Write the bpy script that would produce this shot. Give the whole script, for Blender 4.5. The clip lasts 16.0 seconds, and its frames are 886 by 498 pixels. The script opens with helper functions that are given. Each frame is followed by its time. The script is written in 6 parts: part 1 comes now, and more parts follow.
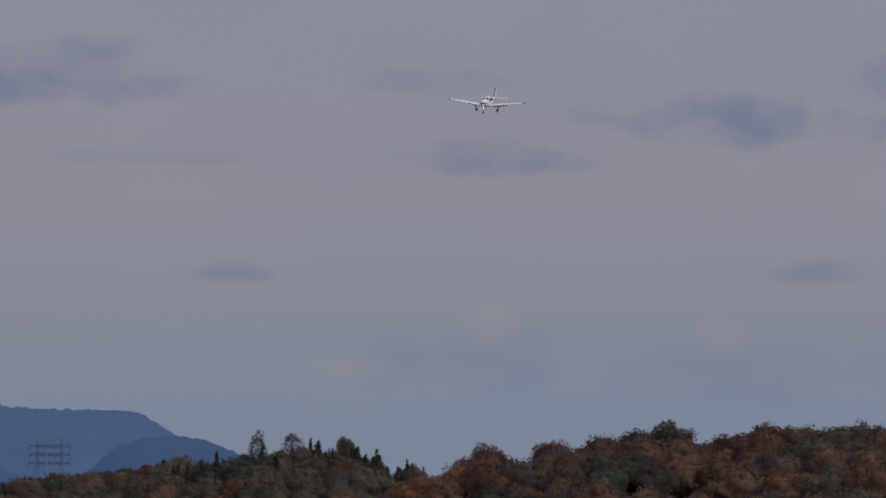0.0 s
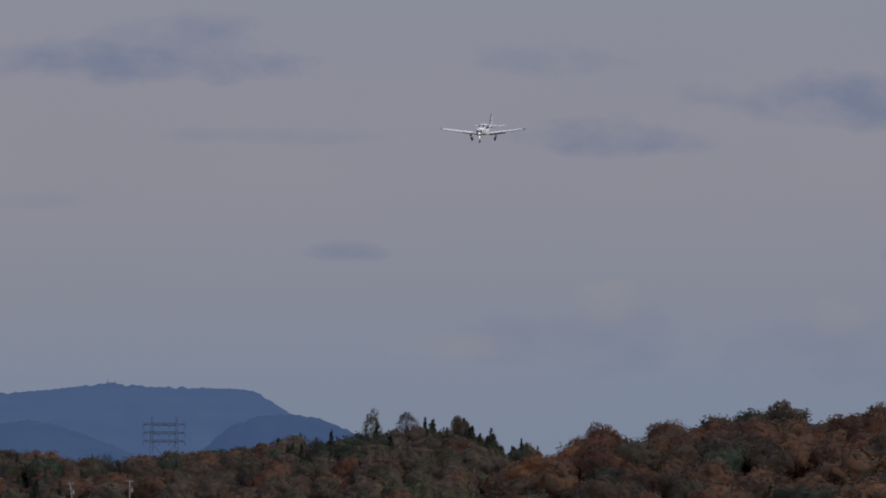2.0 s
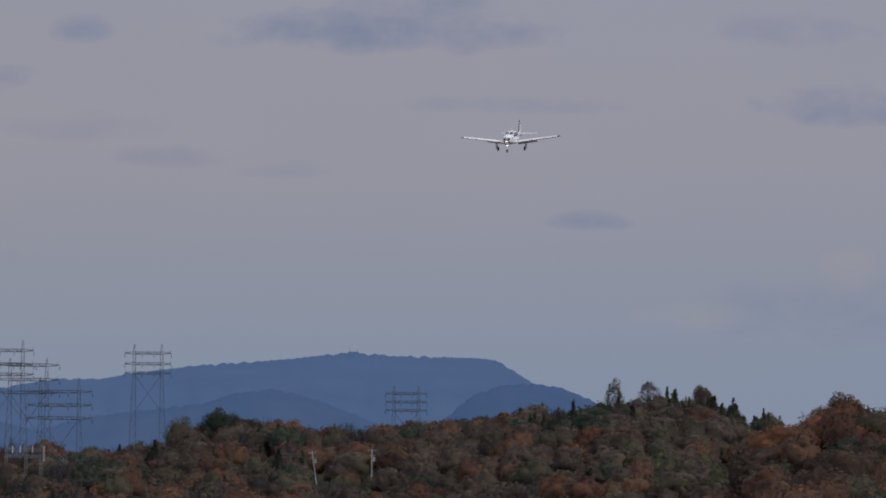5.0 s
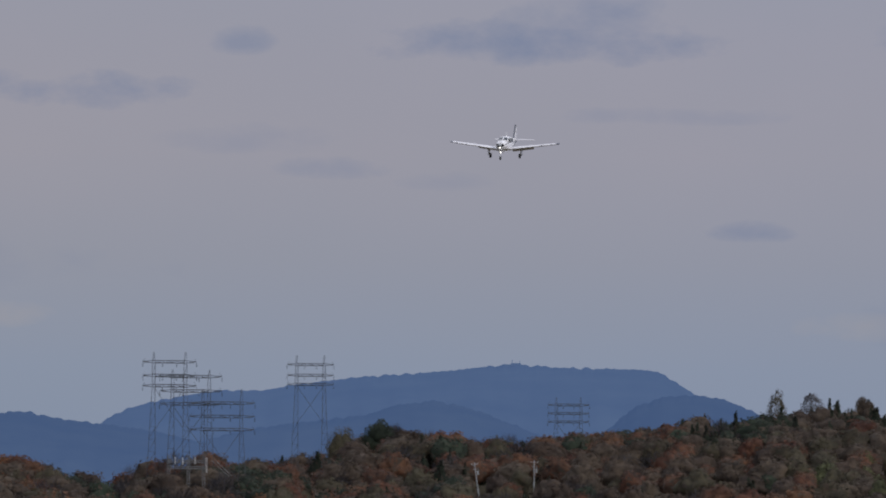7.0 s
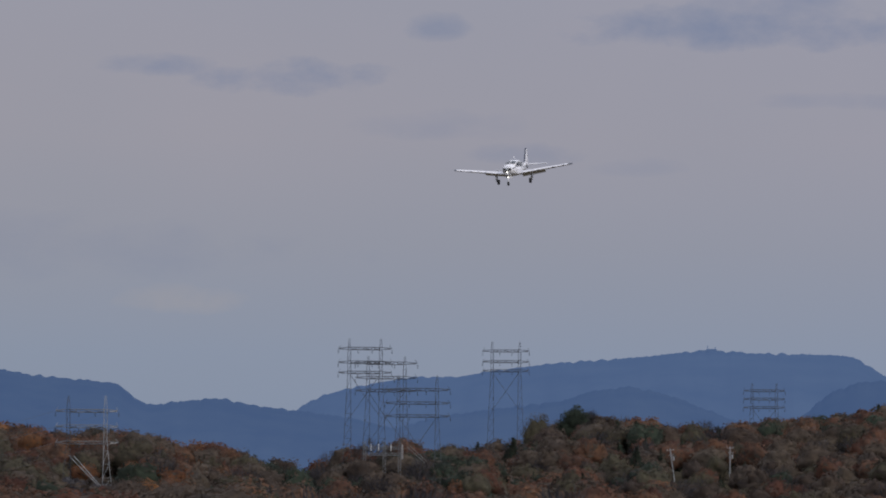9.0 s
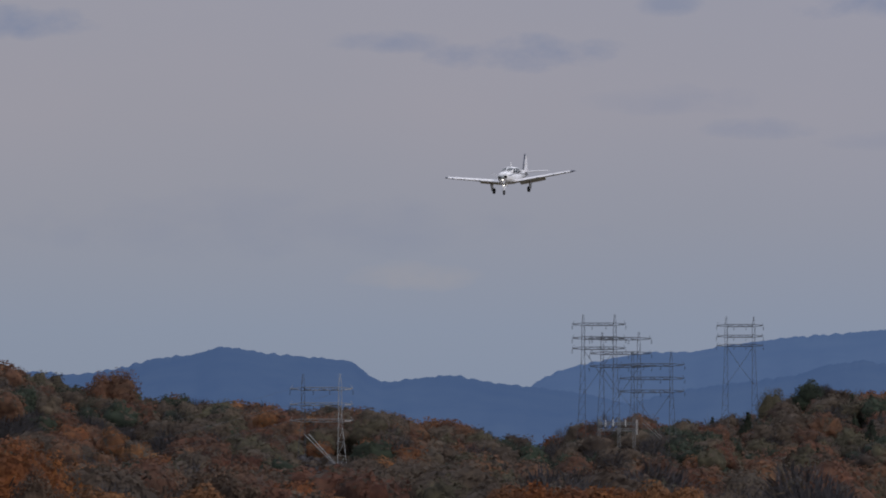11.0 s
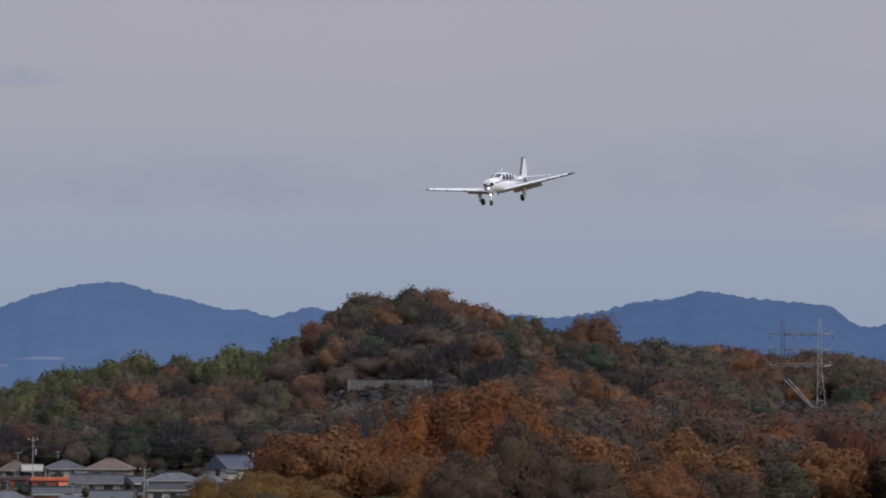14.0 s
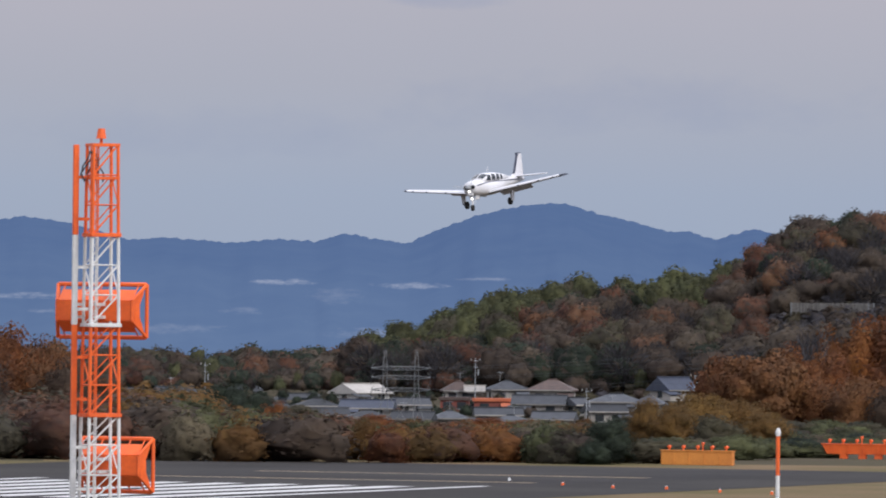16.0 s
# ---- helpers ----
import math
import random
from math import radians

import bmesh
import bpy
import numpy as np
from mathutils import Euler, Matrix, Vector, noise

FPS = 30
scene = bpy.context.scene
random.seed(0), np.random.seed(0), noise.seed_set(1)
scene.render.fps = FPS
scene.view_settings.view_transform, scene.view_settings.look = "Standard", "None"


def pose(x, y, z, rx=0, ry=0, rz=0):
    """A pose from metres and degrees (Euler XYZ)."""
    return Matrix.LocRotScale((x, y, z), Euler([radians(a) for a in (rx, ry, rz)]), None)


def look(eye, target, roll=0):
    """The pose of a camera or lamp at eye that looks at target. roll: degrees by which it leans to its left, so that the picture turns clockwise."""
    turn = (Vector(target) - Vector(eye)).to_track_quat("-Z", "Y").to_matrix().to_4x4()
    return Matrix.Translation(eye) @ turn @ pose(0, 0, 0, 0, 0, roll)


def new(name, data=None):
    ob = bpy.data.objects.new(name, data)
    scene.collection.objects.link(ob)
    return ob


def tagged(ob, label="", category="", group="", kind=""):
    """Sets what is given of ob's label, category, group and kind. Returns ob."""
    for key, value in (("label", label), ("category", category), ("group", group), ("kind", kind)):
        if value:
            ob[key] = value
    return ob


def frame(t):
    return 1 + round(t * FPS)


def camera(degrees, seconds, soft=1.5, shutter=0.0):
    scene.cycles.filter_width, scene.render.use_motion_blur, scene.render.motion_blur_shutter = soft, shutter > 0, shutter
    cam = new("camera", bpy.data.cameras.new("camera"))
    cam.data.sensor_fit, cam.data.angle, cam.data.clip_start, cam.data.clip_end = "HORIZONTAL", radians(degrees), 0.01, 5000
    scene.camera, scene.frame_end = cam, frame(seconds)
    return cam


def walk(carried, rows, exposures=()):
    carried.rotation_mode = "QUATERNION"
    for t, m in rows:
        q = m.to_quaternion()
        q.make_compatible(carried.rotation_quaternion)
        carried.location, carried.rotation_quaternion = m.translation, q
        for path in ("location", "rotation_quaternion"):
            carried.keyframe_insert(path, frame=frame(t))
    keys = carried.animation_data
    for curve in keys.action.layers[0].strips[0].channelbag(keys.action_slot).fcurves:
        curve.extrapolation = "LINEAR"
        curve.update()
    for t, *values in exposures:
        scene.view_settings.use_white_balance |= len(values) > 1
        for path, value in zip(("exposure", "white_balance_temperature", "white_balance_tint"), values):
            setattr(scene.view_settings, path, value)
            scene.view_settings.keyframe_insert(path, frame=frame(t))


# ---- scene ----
EYE = 10.2  # the tripod stands on a bank beside the airfield
cam = camera(5.8, 16.0, soft=1.9, shutter=0.2)
# seconds, bearing of the view (clockwise from +y), pitch, lean: a camera that pans on a tripod
PAN = [
    (0.0, 12.2510, 1.7765, 0.222),
    (0.5, 12.0025, 1.6968, 0.296),
    (1.0, 11.7897, 1.6674, 0.419),
    (1.5, 11.6520, 1.6536, 0.401),
    (2.0, 11.4979, 1.6362, 0.400),
    (2.5, 11.3780, 1.5913, 0.371),
    (3.0, 11.1954, 1.5229, 0.385),
    (3.5, 11.0119, 1.5158, 0.427),
    (4.0, 10.6151, 1.4523, 0.443),
    (4.2, 10.4058, 1.4434, 0.458),
    (6.3, 9.5322, 1.4281, 0.434),
    (6.5, 9.4035, 1.4509, 0.426),
    (7.0, 8.8481, 1.4901, 0.503),
    (7.5, 8.5344, 1.4875, 0.407),
    (8.0, 8.2303, 1.4576, 0.291),
    (8.5, 7.9262, 1.4085, 0.202),
    (9.0, 7.5702, 1.3904, 0.363),
    (9.2, 7.4385, 1.3492, 0.472),
    (11.3, 5.8203, 1.1923, -0.083),
    (11.5, 5.6754, 1.1424, -0.032),
    (12.0, 5.2064, 1.1064, -0.092),
    (12.5, 4.6486, 1.0918, 0.022),
    (13.0, 4.0572, 1.0437, 0.122),
    (13.5, 3.4619, 0.9136, 0.132),
    (14.0, 2.8981, 0.8585, 0.262),
    (14.5, 2.4385, 0.7809, 0.157),
    (14.8, 2.0200, 0.7480, 0.262),
    (15.0, 1.7645, 0.7167, 0.319),
    (15.3, 1.4250, 0.6120, 0.360),
    (15.5, 0.9169, 0.5551, 0.387),
    (15.7, 0.4840, 0.4676, 0.470),
    (15.9, 0.1180, 0.3734, 0.560),
    (16.0, 0.0000, 0.3250, 0.604),
]
walk(cam, [(t, pose(0, 0, EYE, 0, 0, -b) @ pose(0, 0, 0, 90 + p) @ pose(0, 0, 0, 0, 0, r)) for t, b, p, r in PAN],
     exposures=[(0.0, -0.80), (3.0, -0.79), (3.5, -0.80), (4.0, -0.72), (7.0, -0.53), (9.0, -0.52), (12.0, -0.54), (12.7, -0.45), (13.3, -0.28), (14.0, -0.24), (14.5, -0.24), (15.2, -0.03), (16.0, 0.0)])
# seconds, the top of the aeroplane's fin in metres, bank to its right
FLIGHT = [
    (0.0, 252.38, 1129.72, 67.46, -3.5),
    (0.5, 242.30, 1102.06, 64.24, -2.5),
    (1.0, 232.48, 1075.05, 61.23, -1.4),
    (1.5, 223.04, 1049.04, 58.63, -0.4),
    (2.0, 214.26, 1024.75, 56.22, -0.1),
    (2.5, 204.64, 998.47, 53.68, 0.2),
    (3.0, 195.66, 973.90, 51.78, 0.5),
    (3.5, 187.12, 950.57, 49.96, 0.8),
    (4.0, 178.71, 927.76, 48.14, 1.4),
    (6.5, 139.24, 823.10, 43.77, -0.7),
    (7.0, 132.00, 804.52, 42.93, -1.1),
    (7.5, 125.28, 787.50, 41.78, -1.4),
    (8.0, 118.76, 771.22, 40.29, -0.3),
    (8.5, 112.07, 754.81, 38.66, 2.6),
    (9.0, 105.20, 738.20, 36.83, 3.2),
    (11.5, 70.65, 658.44, 30.88, 2.4),
    (12.0, 63.17, 641.77, 29.60, 3.5),
    (12.5, 56.27, 626.71, 28.49, 2.5),
    (13.0, 49.50, 612.14, 27.48, 3.9),
    (13.5, 42.31, 596.69, 26.03, 3.0),
    (14.0, 34.71, 580.34, 24.92, 5.9),
    (14.5, 27.02, 563.87, 23.82, 6.4),
    (15.0, 20.17, 549.57, 22.21, 3.9),
    (15.5, 12.35, 532.90, 20.35, 3.5),
    (16.0, 4.38, 515.91, 18.74, 5.8),
]
AXIS = 22.0  # bearing of the runway's centre line, seen from its landing end
CENTRE = 189.2  # its distance from the camera, square to the line


def pol(b, d, z=0.0):
    return Vector((d * math.sin(radians(b)), d * math.cos(radians(b)), z))


def run(u, v, z=0.0):
    """A point in runway terms: u along the approach line away from the camera, v square to it."""
    a = radians(AXIS)
    return Vector((u * math.sin(a) - v * math.cos(a), u * math.cos(a) + v * math.sin(a), z))


# ---------------------------------------------------------------- light
class Nodes:
    """Short hand for node trees."""

    def __init__(self, tree):
        self.tree = tree
        tree.nodes.clear()

    def add(self, kind, **values):
        n = self.tree.nodes.new(kind)
        for key, value in values.items():
            if key in n.inputs:
                n.inputs[key].default_value = value
        return n

    def link(self, a, b):
        self.tree.links.new(a, b)

    def put(self, value, socket):
        if isinstance(value, bpy.types.NodeSocket):
            self.link(value, socket)
        else:
            socket.default_value = value

    def math(self, op, a, b=0.0, clamp=False):
        n = self.tree.nodes.new("ShaderNodeMath")
        n.operation, n.use_clamp = op, clamp
        self.put(a, n.inputs[0])
        self.put(b, n.inputs[1])
        return n.outputs[0]

    def mix(self, fac, a, b):
        n = self.tree.nodes.new("ShaderNodeMix")
        n.data_type = "RGBA"
        self.put(fac, n.inputs[0])
        self.put(a, n.inputs[6])
        self.put(b, n.inputs[7])
        return n.outputs[2]

    def scale(self, a, by):
        n = self.tree.nodes.new("ShaderNodeVectorMath")
        n.operation = "MULTIPLY"
        self.link(a, n.inputs[0])
        n.inputs[1].default_value = by
        return n.outputs[0]

    def noise(self, vec, scale, detail=3.0, rough=0.55):
        n = self.tree.nodes.new("ShaderNodeTexNoise")
        n.inputs["Scale"].default_value, n.inputs["Detail"].default_value, n.inputs["Roughness"].default_value = scale, detail, rough
        if vec is not None:
            self.link(vec, n.inputs["Vector"])
        return n.outputs[0]

    def ramp(self, fac, stops):
        n = self.tree.nodes.new("ShaderNodeValToRGB")
        e = n.color_ramp.elements
        for i, (p, c) in enumerate(stops):
            el = e[i] if i < 2 else e.new(p)
            el.position, el.color = p, (*c, 1)
        self.link(fac, n.inputs[0])
        return n.outputs[0]


SUN_BEARING, SUN_HEIGHT = 135.0, 40.0
world = bpy.data.worlds.new("world")
scene.world = world
world.use_nodes = True
w = Nodes(world.node_tree)
way = w.add("ShaderNodeTexCoord").outputs["Generated"]
xyz = w.add("ShaderNodeSeparateXYZ")
w.link(way, xyz.inputs[0])
bear = w.math("MULTIPLY", w.math("ARCTAN2", xyz.outputs[0], xyz.outputs[1]), 57.2958)
elev = w.math("MULTIPLY", w.math("ARCSINE", xyz.outputs[2]), 57.2958)
flat = w.add("ShaderNodeCombineXYZ")
w.link(bear, flat.inputs[0])
w.link(w.math("MULTIPLY", elev, 1.7), flat.inputs[1])
sky = w.add("ShaderNodeTexSky")
sky.sky_type, sky.sun_disc = "NISHITA", False
sky.sun_elevation, sky.sun_rotation = radians(SUN_HEIGHT), radians(SUN_BEARING)
# the veil of high cloud, bluer and darker near the horizon
veil = w.ramp(w.math("DIVIDE", elev, 90.0, True), [
    (0.0, (0.30, 0.375, 0.515)), (0.007, (0.315, 0.39, 0.53)), (0.0155, (0.37, 0.40, 0.495)), (0.024, (0.42, 0.42, 0.50)),
    (0.031, (0.415, 0.42, 0.51)), (0.04, (0.40, 0.425, 0.53)), (0.10, (0.80, 0.84, 0.95)), (0.30, (1.3, 1.4, 1.65)), (1.0, (1.5, 1.65, 2.0))])
# pinker towards the south, bluer towards the west
veil = w.mix(w.math("DIVIDE", w.math("SUBTRACT", bear, 4.0), 7.0, True), w.scale(veil, (1.04, 1.005, 0.99)), w.scale(veil, (1.03, 1.01, 1.03)))
warp = w.noise(flat.outputs[0], 2.0, 5.0, 0.58)
fine = w.noise(flat.outputs[0], 0.45, 4.0, 0.5)
shift = w.math("MULTIPLY", w.math("SUBTRACT", warp, 0.5), 3.6)
# low dark clouds: bearing, height, half width, half height in degrees, depth
CLOUDS = [
    (12.20, 2.85, 0.42, 0.13, 0.60), (12.62, 2.35, 0.62, 0.13, 0.75), (14.2, 2.60, 0.85, 0.20, 0.85), (13.25, 2.65, 0.22, 0.10, 0.6),
    (10.88, 1.60, 0.24, 0.07, 0.6), (14.75, 1.61, 0.32, 0.08, 0.5), (12.4, 1.02, 0.75, 0.25, 0.35), (14.2, 0.95, 0.8, 0.28, 0.3),
    (9.45, 2.83, 0.98, 0.17, 0.85), (9.75, 2.98, 0.62, 0.16, 0.6), (6.55, 2.49, 0.57, 0.13, 0.85), (7.52, 2.83, 0.2, 0.10, 0.6),
    (8.02, 2.0, 0.42, 0.07, 0.45), (8.9, 1.92, 0.28, 0.06, 0.2), (5.72, 2.57, 0.36, 0.08, 0.65), (2.95, 2.68, 0.75, 0.11, 0.8),
    (0.05, 1.96, 0.36, 0.08, 0.4), (15.3, 2.88, 0.5, 0.15, 0.6), (10.4, 2.36, 0.7, 0.06, 0.3), (16.9, 2.4, 0.7, 0.16, 0.6),
    (1.1, 1.25, 1.6, 0.22, 0.25), (-1.6, 1.05, 1.2, 0.2, 0.2), (7.6, 2.18, 0.5, 0.1, 0.25), (4.9, 1.35, 1.6, 0.22, 0.2), (-3.5, 2.5, 0.8, 0.15, 0.5)]
dark = None
for b, e, wide, high, depth in CLOUDS:
    p = w.math("DIVIDE", w.math("SUBTRACT", bear, b), wide * 1.15)
    q = w.math("DIVIDE", w.math("SUBTRACT", elev, e), high * 1.25)
    q = w.math("ADD", q, w.math("MULTIPLY", w.math("LESS_THAN", q, 0.0), w.math("MULTIPLY", q, 0.5)))
    r2 = w.math("ADD", w.math("MULTIPLY", p, p), w.math("MULTIPLY", q, q))
    m = w.math("MULTIPLY", w.math("MULTIPLY", w.math("SUBTRACT", w.math("ADD", 1.0, shift), r2), 0.75, True), depth)
    dark = m if dark is None else w.math("MAXIMUM", dark, m)
veil = w.mix(w.math("MULTIPLY", dark, 0.85), veil, (0.215, 0.275, 0.455, 1))
mott = w.math("MULTIPLY", w.math("SUBTRACT", fine, 0.35), 0.55, True)
veil = w.mix(mott, veil, (0.35, 0.385, 0.48, 1))
# sunlit cloud heads low over the hills
for b, e, wide, high in ((12.55, 1.28, 0.22, 0.16), (14.1, 1.22, 0.24, 0.14), (11.55, 1.0, 0.4, 0.1), (5.9, 1.05, 0.5, 0.1)):
    p = w.math("DIVIDE", w.math("SUBTRACT", bear, b), wide)
    q = w.math("DIVIDE", w.math("SUBTRACT", elev, e), high)
    r2 = w.math("ADD", w.math("MULTIPLY", p, p), w.math("MULTIPLY", q, q))
    m = w.math("MULTIPLY", w.math("SUBTRACT", w.math("ADD", 1.0, shift), r2), 0.4, True)
    veil = w.mix(w.math("MULTIPLY", m, 0.6), veil, (0.50, 0.46, 0.47, 1))
both = w.mix(0.006, veil, sky.outputs[0])
back = w.add("ShaderNodeBackground", Strength=1.0)
w.link(both, back.inputs[0])
w.link(back.outputs[0], w.add("ShaderNodeOutputWorld").inputs[0])

sun = new("sun", bpy.data.lights.new("sun", "SUN"))
sun.data.energy, sun.data.angle, sun.data.color = 2.4, radians(12.0), (1.0, 0.95, 0.88)
sun.matrix_world = look(pol(SUN_BEARING, 300, 300 * math.tan(radians(SUN_HEIGHT))), (0, 0, 0))


# ---------------------------------------------------------------- materials
def material(name, colour, other=None, rough=0.8, metal=0.0, scale=2.0, fine=None, bump=0.0, island=0.0, by_object=0.0, light=0.0, spec=0.3, sheer=0.0, tree=0.0):
    """Two colours mixed by noise at two scales, with bump; island and by_object vary the brightness piece by piece."""
    m = bpy.data.materials.new(name)
    m.use_nodes = True
    n = Nodes(m.node_tree)
    b = n.add("ShaderNodeBsdfPrincipled", Roughness=rough, Metallic=metal)
    b.inputs["Specular IOR Level"].default_value = spec
    where = n.add("ShaderNodeTexCoord").outputs["Object"]
    other = other or tuple(c * 0.75 for c in colour)
    large = n.noise(where, scale, 3.0)
    small = n.noise(where, fine or scale * 9, 4.0)
    f = n.math("ADD", n.math("MULTIPLY", large, 0.65), n.math("MULTIPLY", small, 0.35))
    f = n.math("MULTIPLY", n.math("SUBTRACT", f, 0.38), 4.0, True)
    col = n.mix(f, (*colour, 1), (*other, 1))
    for amount, kind in ((island, "island"), (by_object, "object")):
        if amount:
            src = n.add("ShaderNodeNewGeometry").outputs["Random Per Island"] if kind == "island" else n.add("ShaderNodeObjectInfo").outputs["Random"]
            hsv = n.add("ShaderNodeHueSaturation")
            n.link(n.math("ADD", 1 - amount, n.math("MULTIPLY", src, 2 * amount)), hsv.inputs["Value"])
            n.link(col, hsv.inputs["Color"])
            col = hsv.outputs[0]
    if tree:
        each = n.add("ShaderNodeAttribute")
        each.attribute_name = "tone"
        hsv = n.add("ShaderNodeHueSaturation")
        n.link(n.math("ADD", 1 - tree, n.math("MULTIPLY", each.outputs["Fac"], 2 * tree)), hsv.inputs["Value"])
        n.link(n.math("ADD", 0.484, n.math("MULTIPLY", each.outputs["Fac"], 0.032)), hsv.inputs["Hue"])
        n.link(col, hsv.inputs["Color"])
        col = hsv.outputs[0]
        # sprays of leaves catch the light like the bough that they cover
        bough = n.add("ShaderNodeAttribute")
        bough.attribute_name = "bough"
        turn = n.add("ShaderNodeVectorTransform")
        turn.vector_type, turn.convert_from, turn.convert_to = "NORMAL", "OBJECT", "WORLD"
        n.link(bough.outputs["Vector"], turn.inputs[0])
        n.link(turn.outputs[0], b.inputs["Normal"])
    n.link(col, b.inputs["Base Color"])
    if bump:
        k = n.add("ShaderNodeBump", Strength=bump, Distance=0.05)
        n.link(small, k.inputs["Height"])
        n.link(k.outputs[0], b.inputs["Normal"])
    shader = b.outputs[0]
    if sheer:
        t = n.add("ShaderNodeBsdfTranslucent")
        n.link(col, t.inputs[0])
        x = n.add("ShaderNodeMixShader", Fac=sheer)
        n.link(shader, x.inputs[1])
        n.link(t.outputs[0], x.inputs[2])
        shader = x.outputs[0]
    if light:
        b.inputs["Emission Color"].default_value = (*colour, 1)
        b.inputs["Emission Strength"].default_value = light
    n.link(shader, n.add("ShaderNodeOutputMaterial").inputs[0])
    return m


def whirl(name):
    """A blade that turns too fast to be seen: mostly clear."""
    m = bpy.data.materials.new(name)
    m.use_nodes = True
    n = Nodes(m.node_tree)
    x = n.add("ShaderNodeMixShader", Fac=0.14)
    n.link(n.add("ShaderNodeBsdfTransparent").outputs[0], x.inputs[1])
    n.link(n.add("ShaderNodeBsdfPrincipled", Roughness=0.4).outputs[0], x.inputs[2])
    n.link(x.outputs[0], n.add("ShaderNodeOutputMaterial").inputs[0])
    return m


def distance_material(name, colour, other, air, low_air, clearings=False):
    """Far wooded slopes seen through many kilometres of air: their own colour, with the air's glow painted on as
    emission.
    """
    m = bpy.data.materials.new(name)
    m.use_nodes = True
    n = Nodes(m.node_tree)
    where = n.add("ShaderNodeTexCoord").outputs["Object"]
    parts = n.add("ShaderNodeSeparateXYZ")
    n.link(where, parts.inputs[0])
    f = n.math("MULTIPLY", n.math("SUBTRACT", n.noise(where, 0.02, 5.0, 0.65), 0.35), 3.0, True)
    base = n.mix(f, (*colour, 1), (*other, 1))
    # paler haze is painted in towards the foot, with a ragged edge
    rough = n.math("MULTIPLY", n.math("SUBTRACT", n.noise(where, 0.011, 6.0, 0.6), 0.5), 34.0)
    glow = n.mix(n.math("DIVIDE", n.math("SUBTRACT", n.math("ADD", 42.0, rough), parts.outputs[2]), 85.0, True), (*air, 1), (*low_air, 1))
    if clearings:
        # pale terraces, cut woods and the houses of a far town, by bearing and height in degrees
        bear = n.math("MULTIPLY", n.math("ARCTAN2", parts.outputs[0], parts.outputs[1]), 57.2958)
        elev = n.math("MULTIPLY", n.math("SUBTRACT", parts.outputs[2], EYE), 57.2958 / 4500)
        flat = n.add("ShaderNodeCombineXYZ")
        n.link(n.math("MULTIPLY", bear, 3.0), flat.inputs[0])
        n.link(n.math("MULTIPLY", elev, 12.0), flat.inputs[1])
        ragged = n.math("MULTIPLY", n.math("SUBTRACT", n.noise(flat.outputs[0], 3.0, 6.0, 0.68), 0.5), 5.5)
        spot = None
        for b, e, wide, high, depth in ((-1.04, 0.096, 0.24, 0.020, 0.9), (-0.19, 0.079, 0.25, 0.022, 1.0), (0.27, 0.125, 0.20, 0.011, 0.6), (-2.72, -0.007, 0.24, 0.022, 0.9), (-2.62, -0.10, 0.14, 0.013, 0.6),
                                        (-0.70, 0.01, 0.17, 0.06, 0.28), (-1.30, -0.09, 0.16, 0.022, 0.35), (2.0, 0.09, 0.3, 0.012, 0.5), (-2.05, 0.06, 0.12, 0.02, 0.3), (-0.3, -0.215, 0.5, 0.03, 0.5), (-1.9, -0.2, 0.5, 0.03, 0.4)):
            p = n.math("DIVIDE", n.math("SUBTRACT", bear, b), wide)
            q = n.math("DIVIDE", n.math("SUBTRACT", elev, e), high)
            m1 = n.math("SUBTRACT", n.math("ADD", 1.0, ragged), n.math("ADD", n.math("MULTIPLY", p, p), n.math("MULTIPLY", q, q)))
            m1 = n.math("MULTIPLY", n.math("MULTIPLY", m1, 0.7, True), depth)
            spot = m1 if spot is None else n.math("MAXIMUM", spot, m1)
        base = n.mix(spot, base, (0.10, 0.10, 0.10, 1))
        # their paleness is put into the emitted haze as well
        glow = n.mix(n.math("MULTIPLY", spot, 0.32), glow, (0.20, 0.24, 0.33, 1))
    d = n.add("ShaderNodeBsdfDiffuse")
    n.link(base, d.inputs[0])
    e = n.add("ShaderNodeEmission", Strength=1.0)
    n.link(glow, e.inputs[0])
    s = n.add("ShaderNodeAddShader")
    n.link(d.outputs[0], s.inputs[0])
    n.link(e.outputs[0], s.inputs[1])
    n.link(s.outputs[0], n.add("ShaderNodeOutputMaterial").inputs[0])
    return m


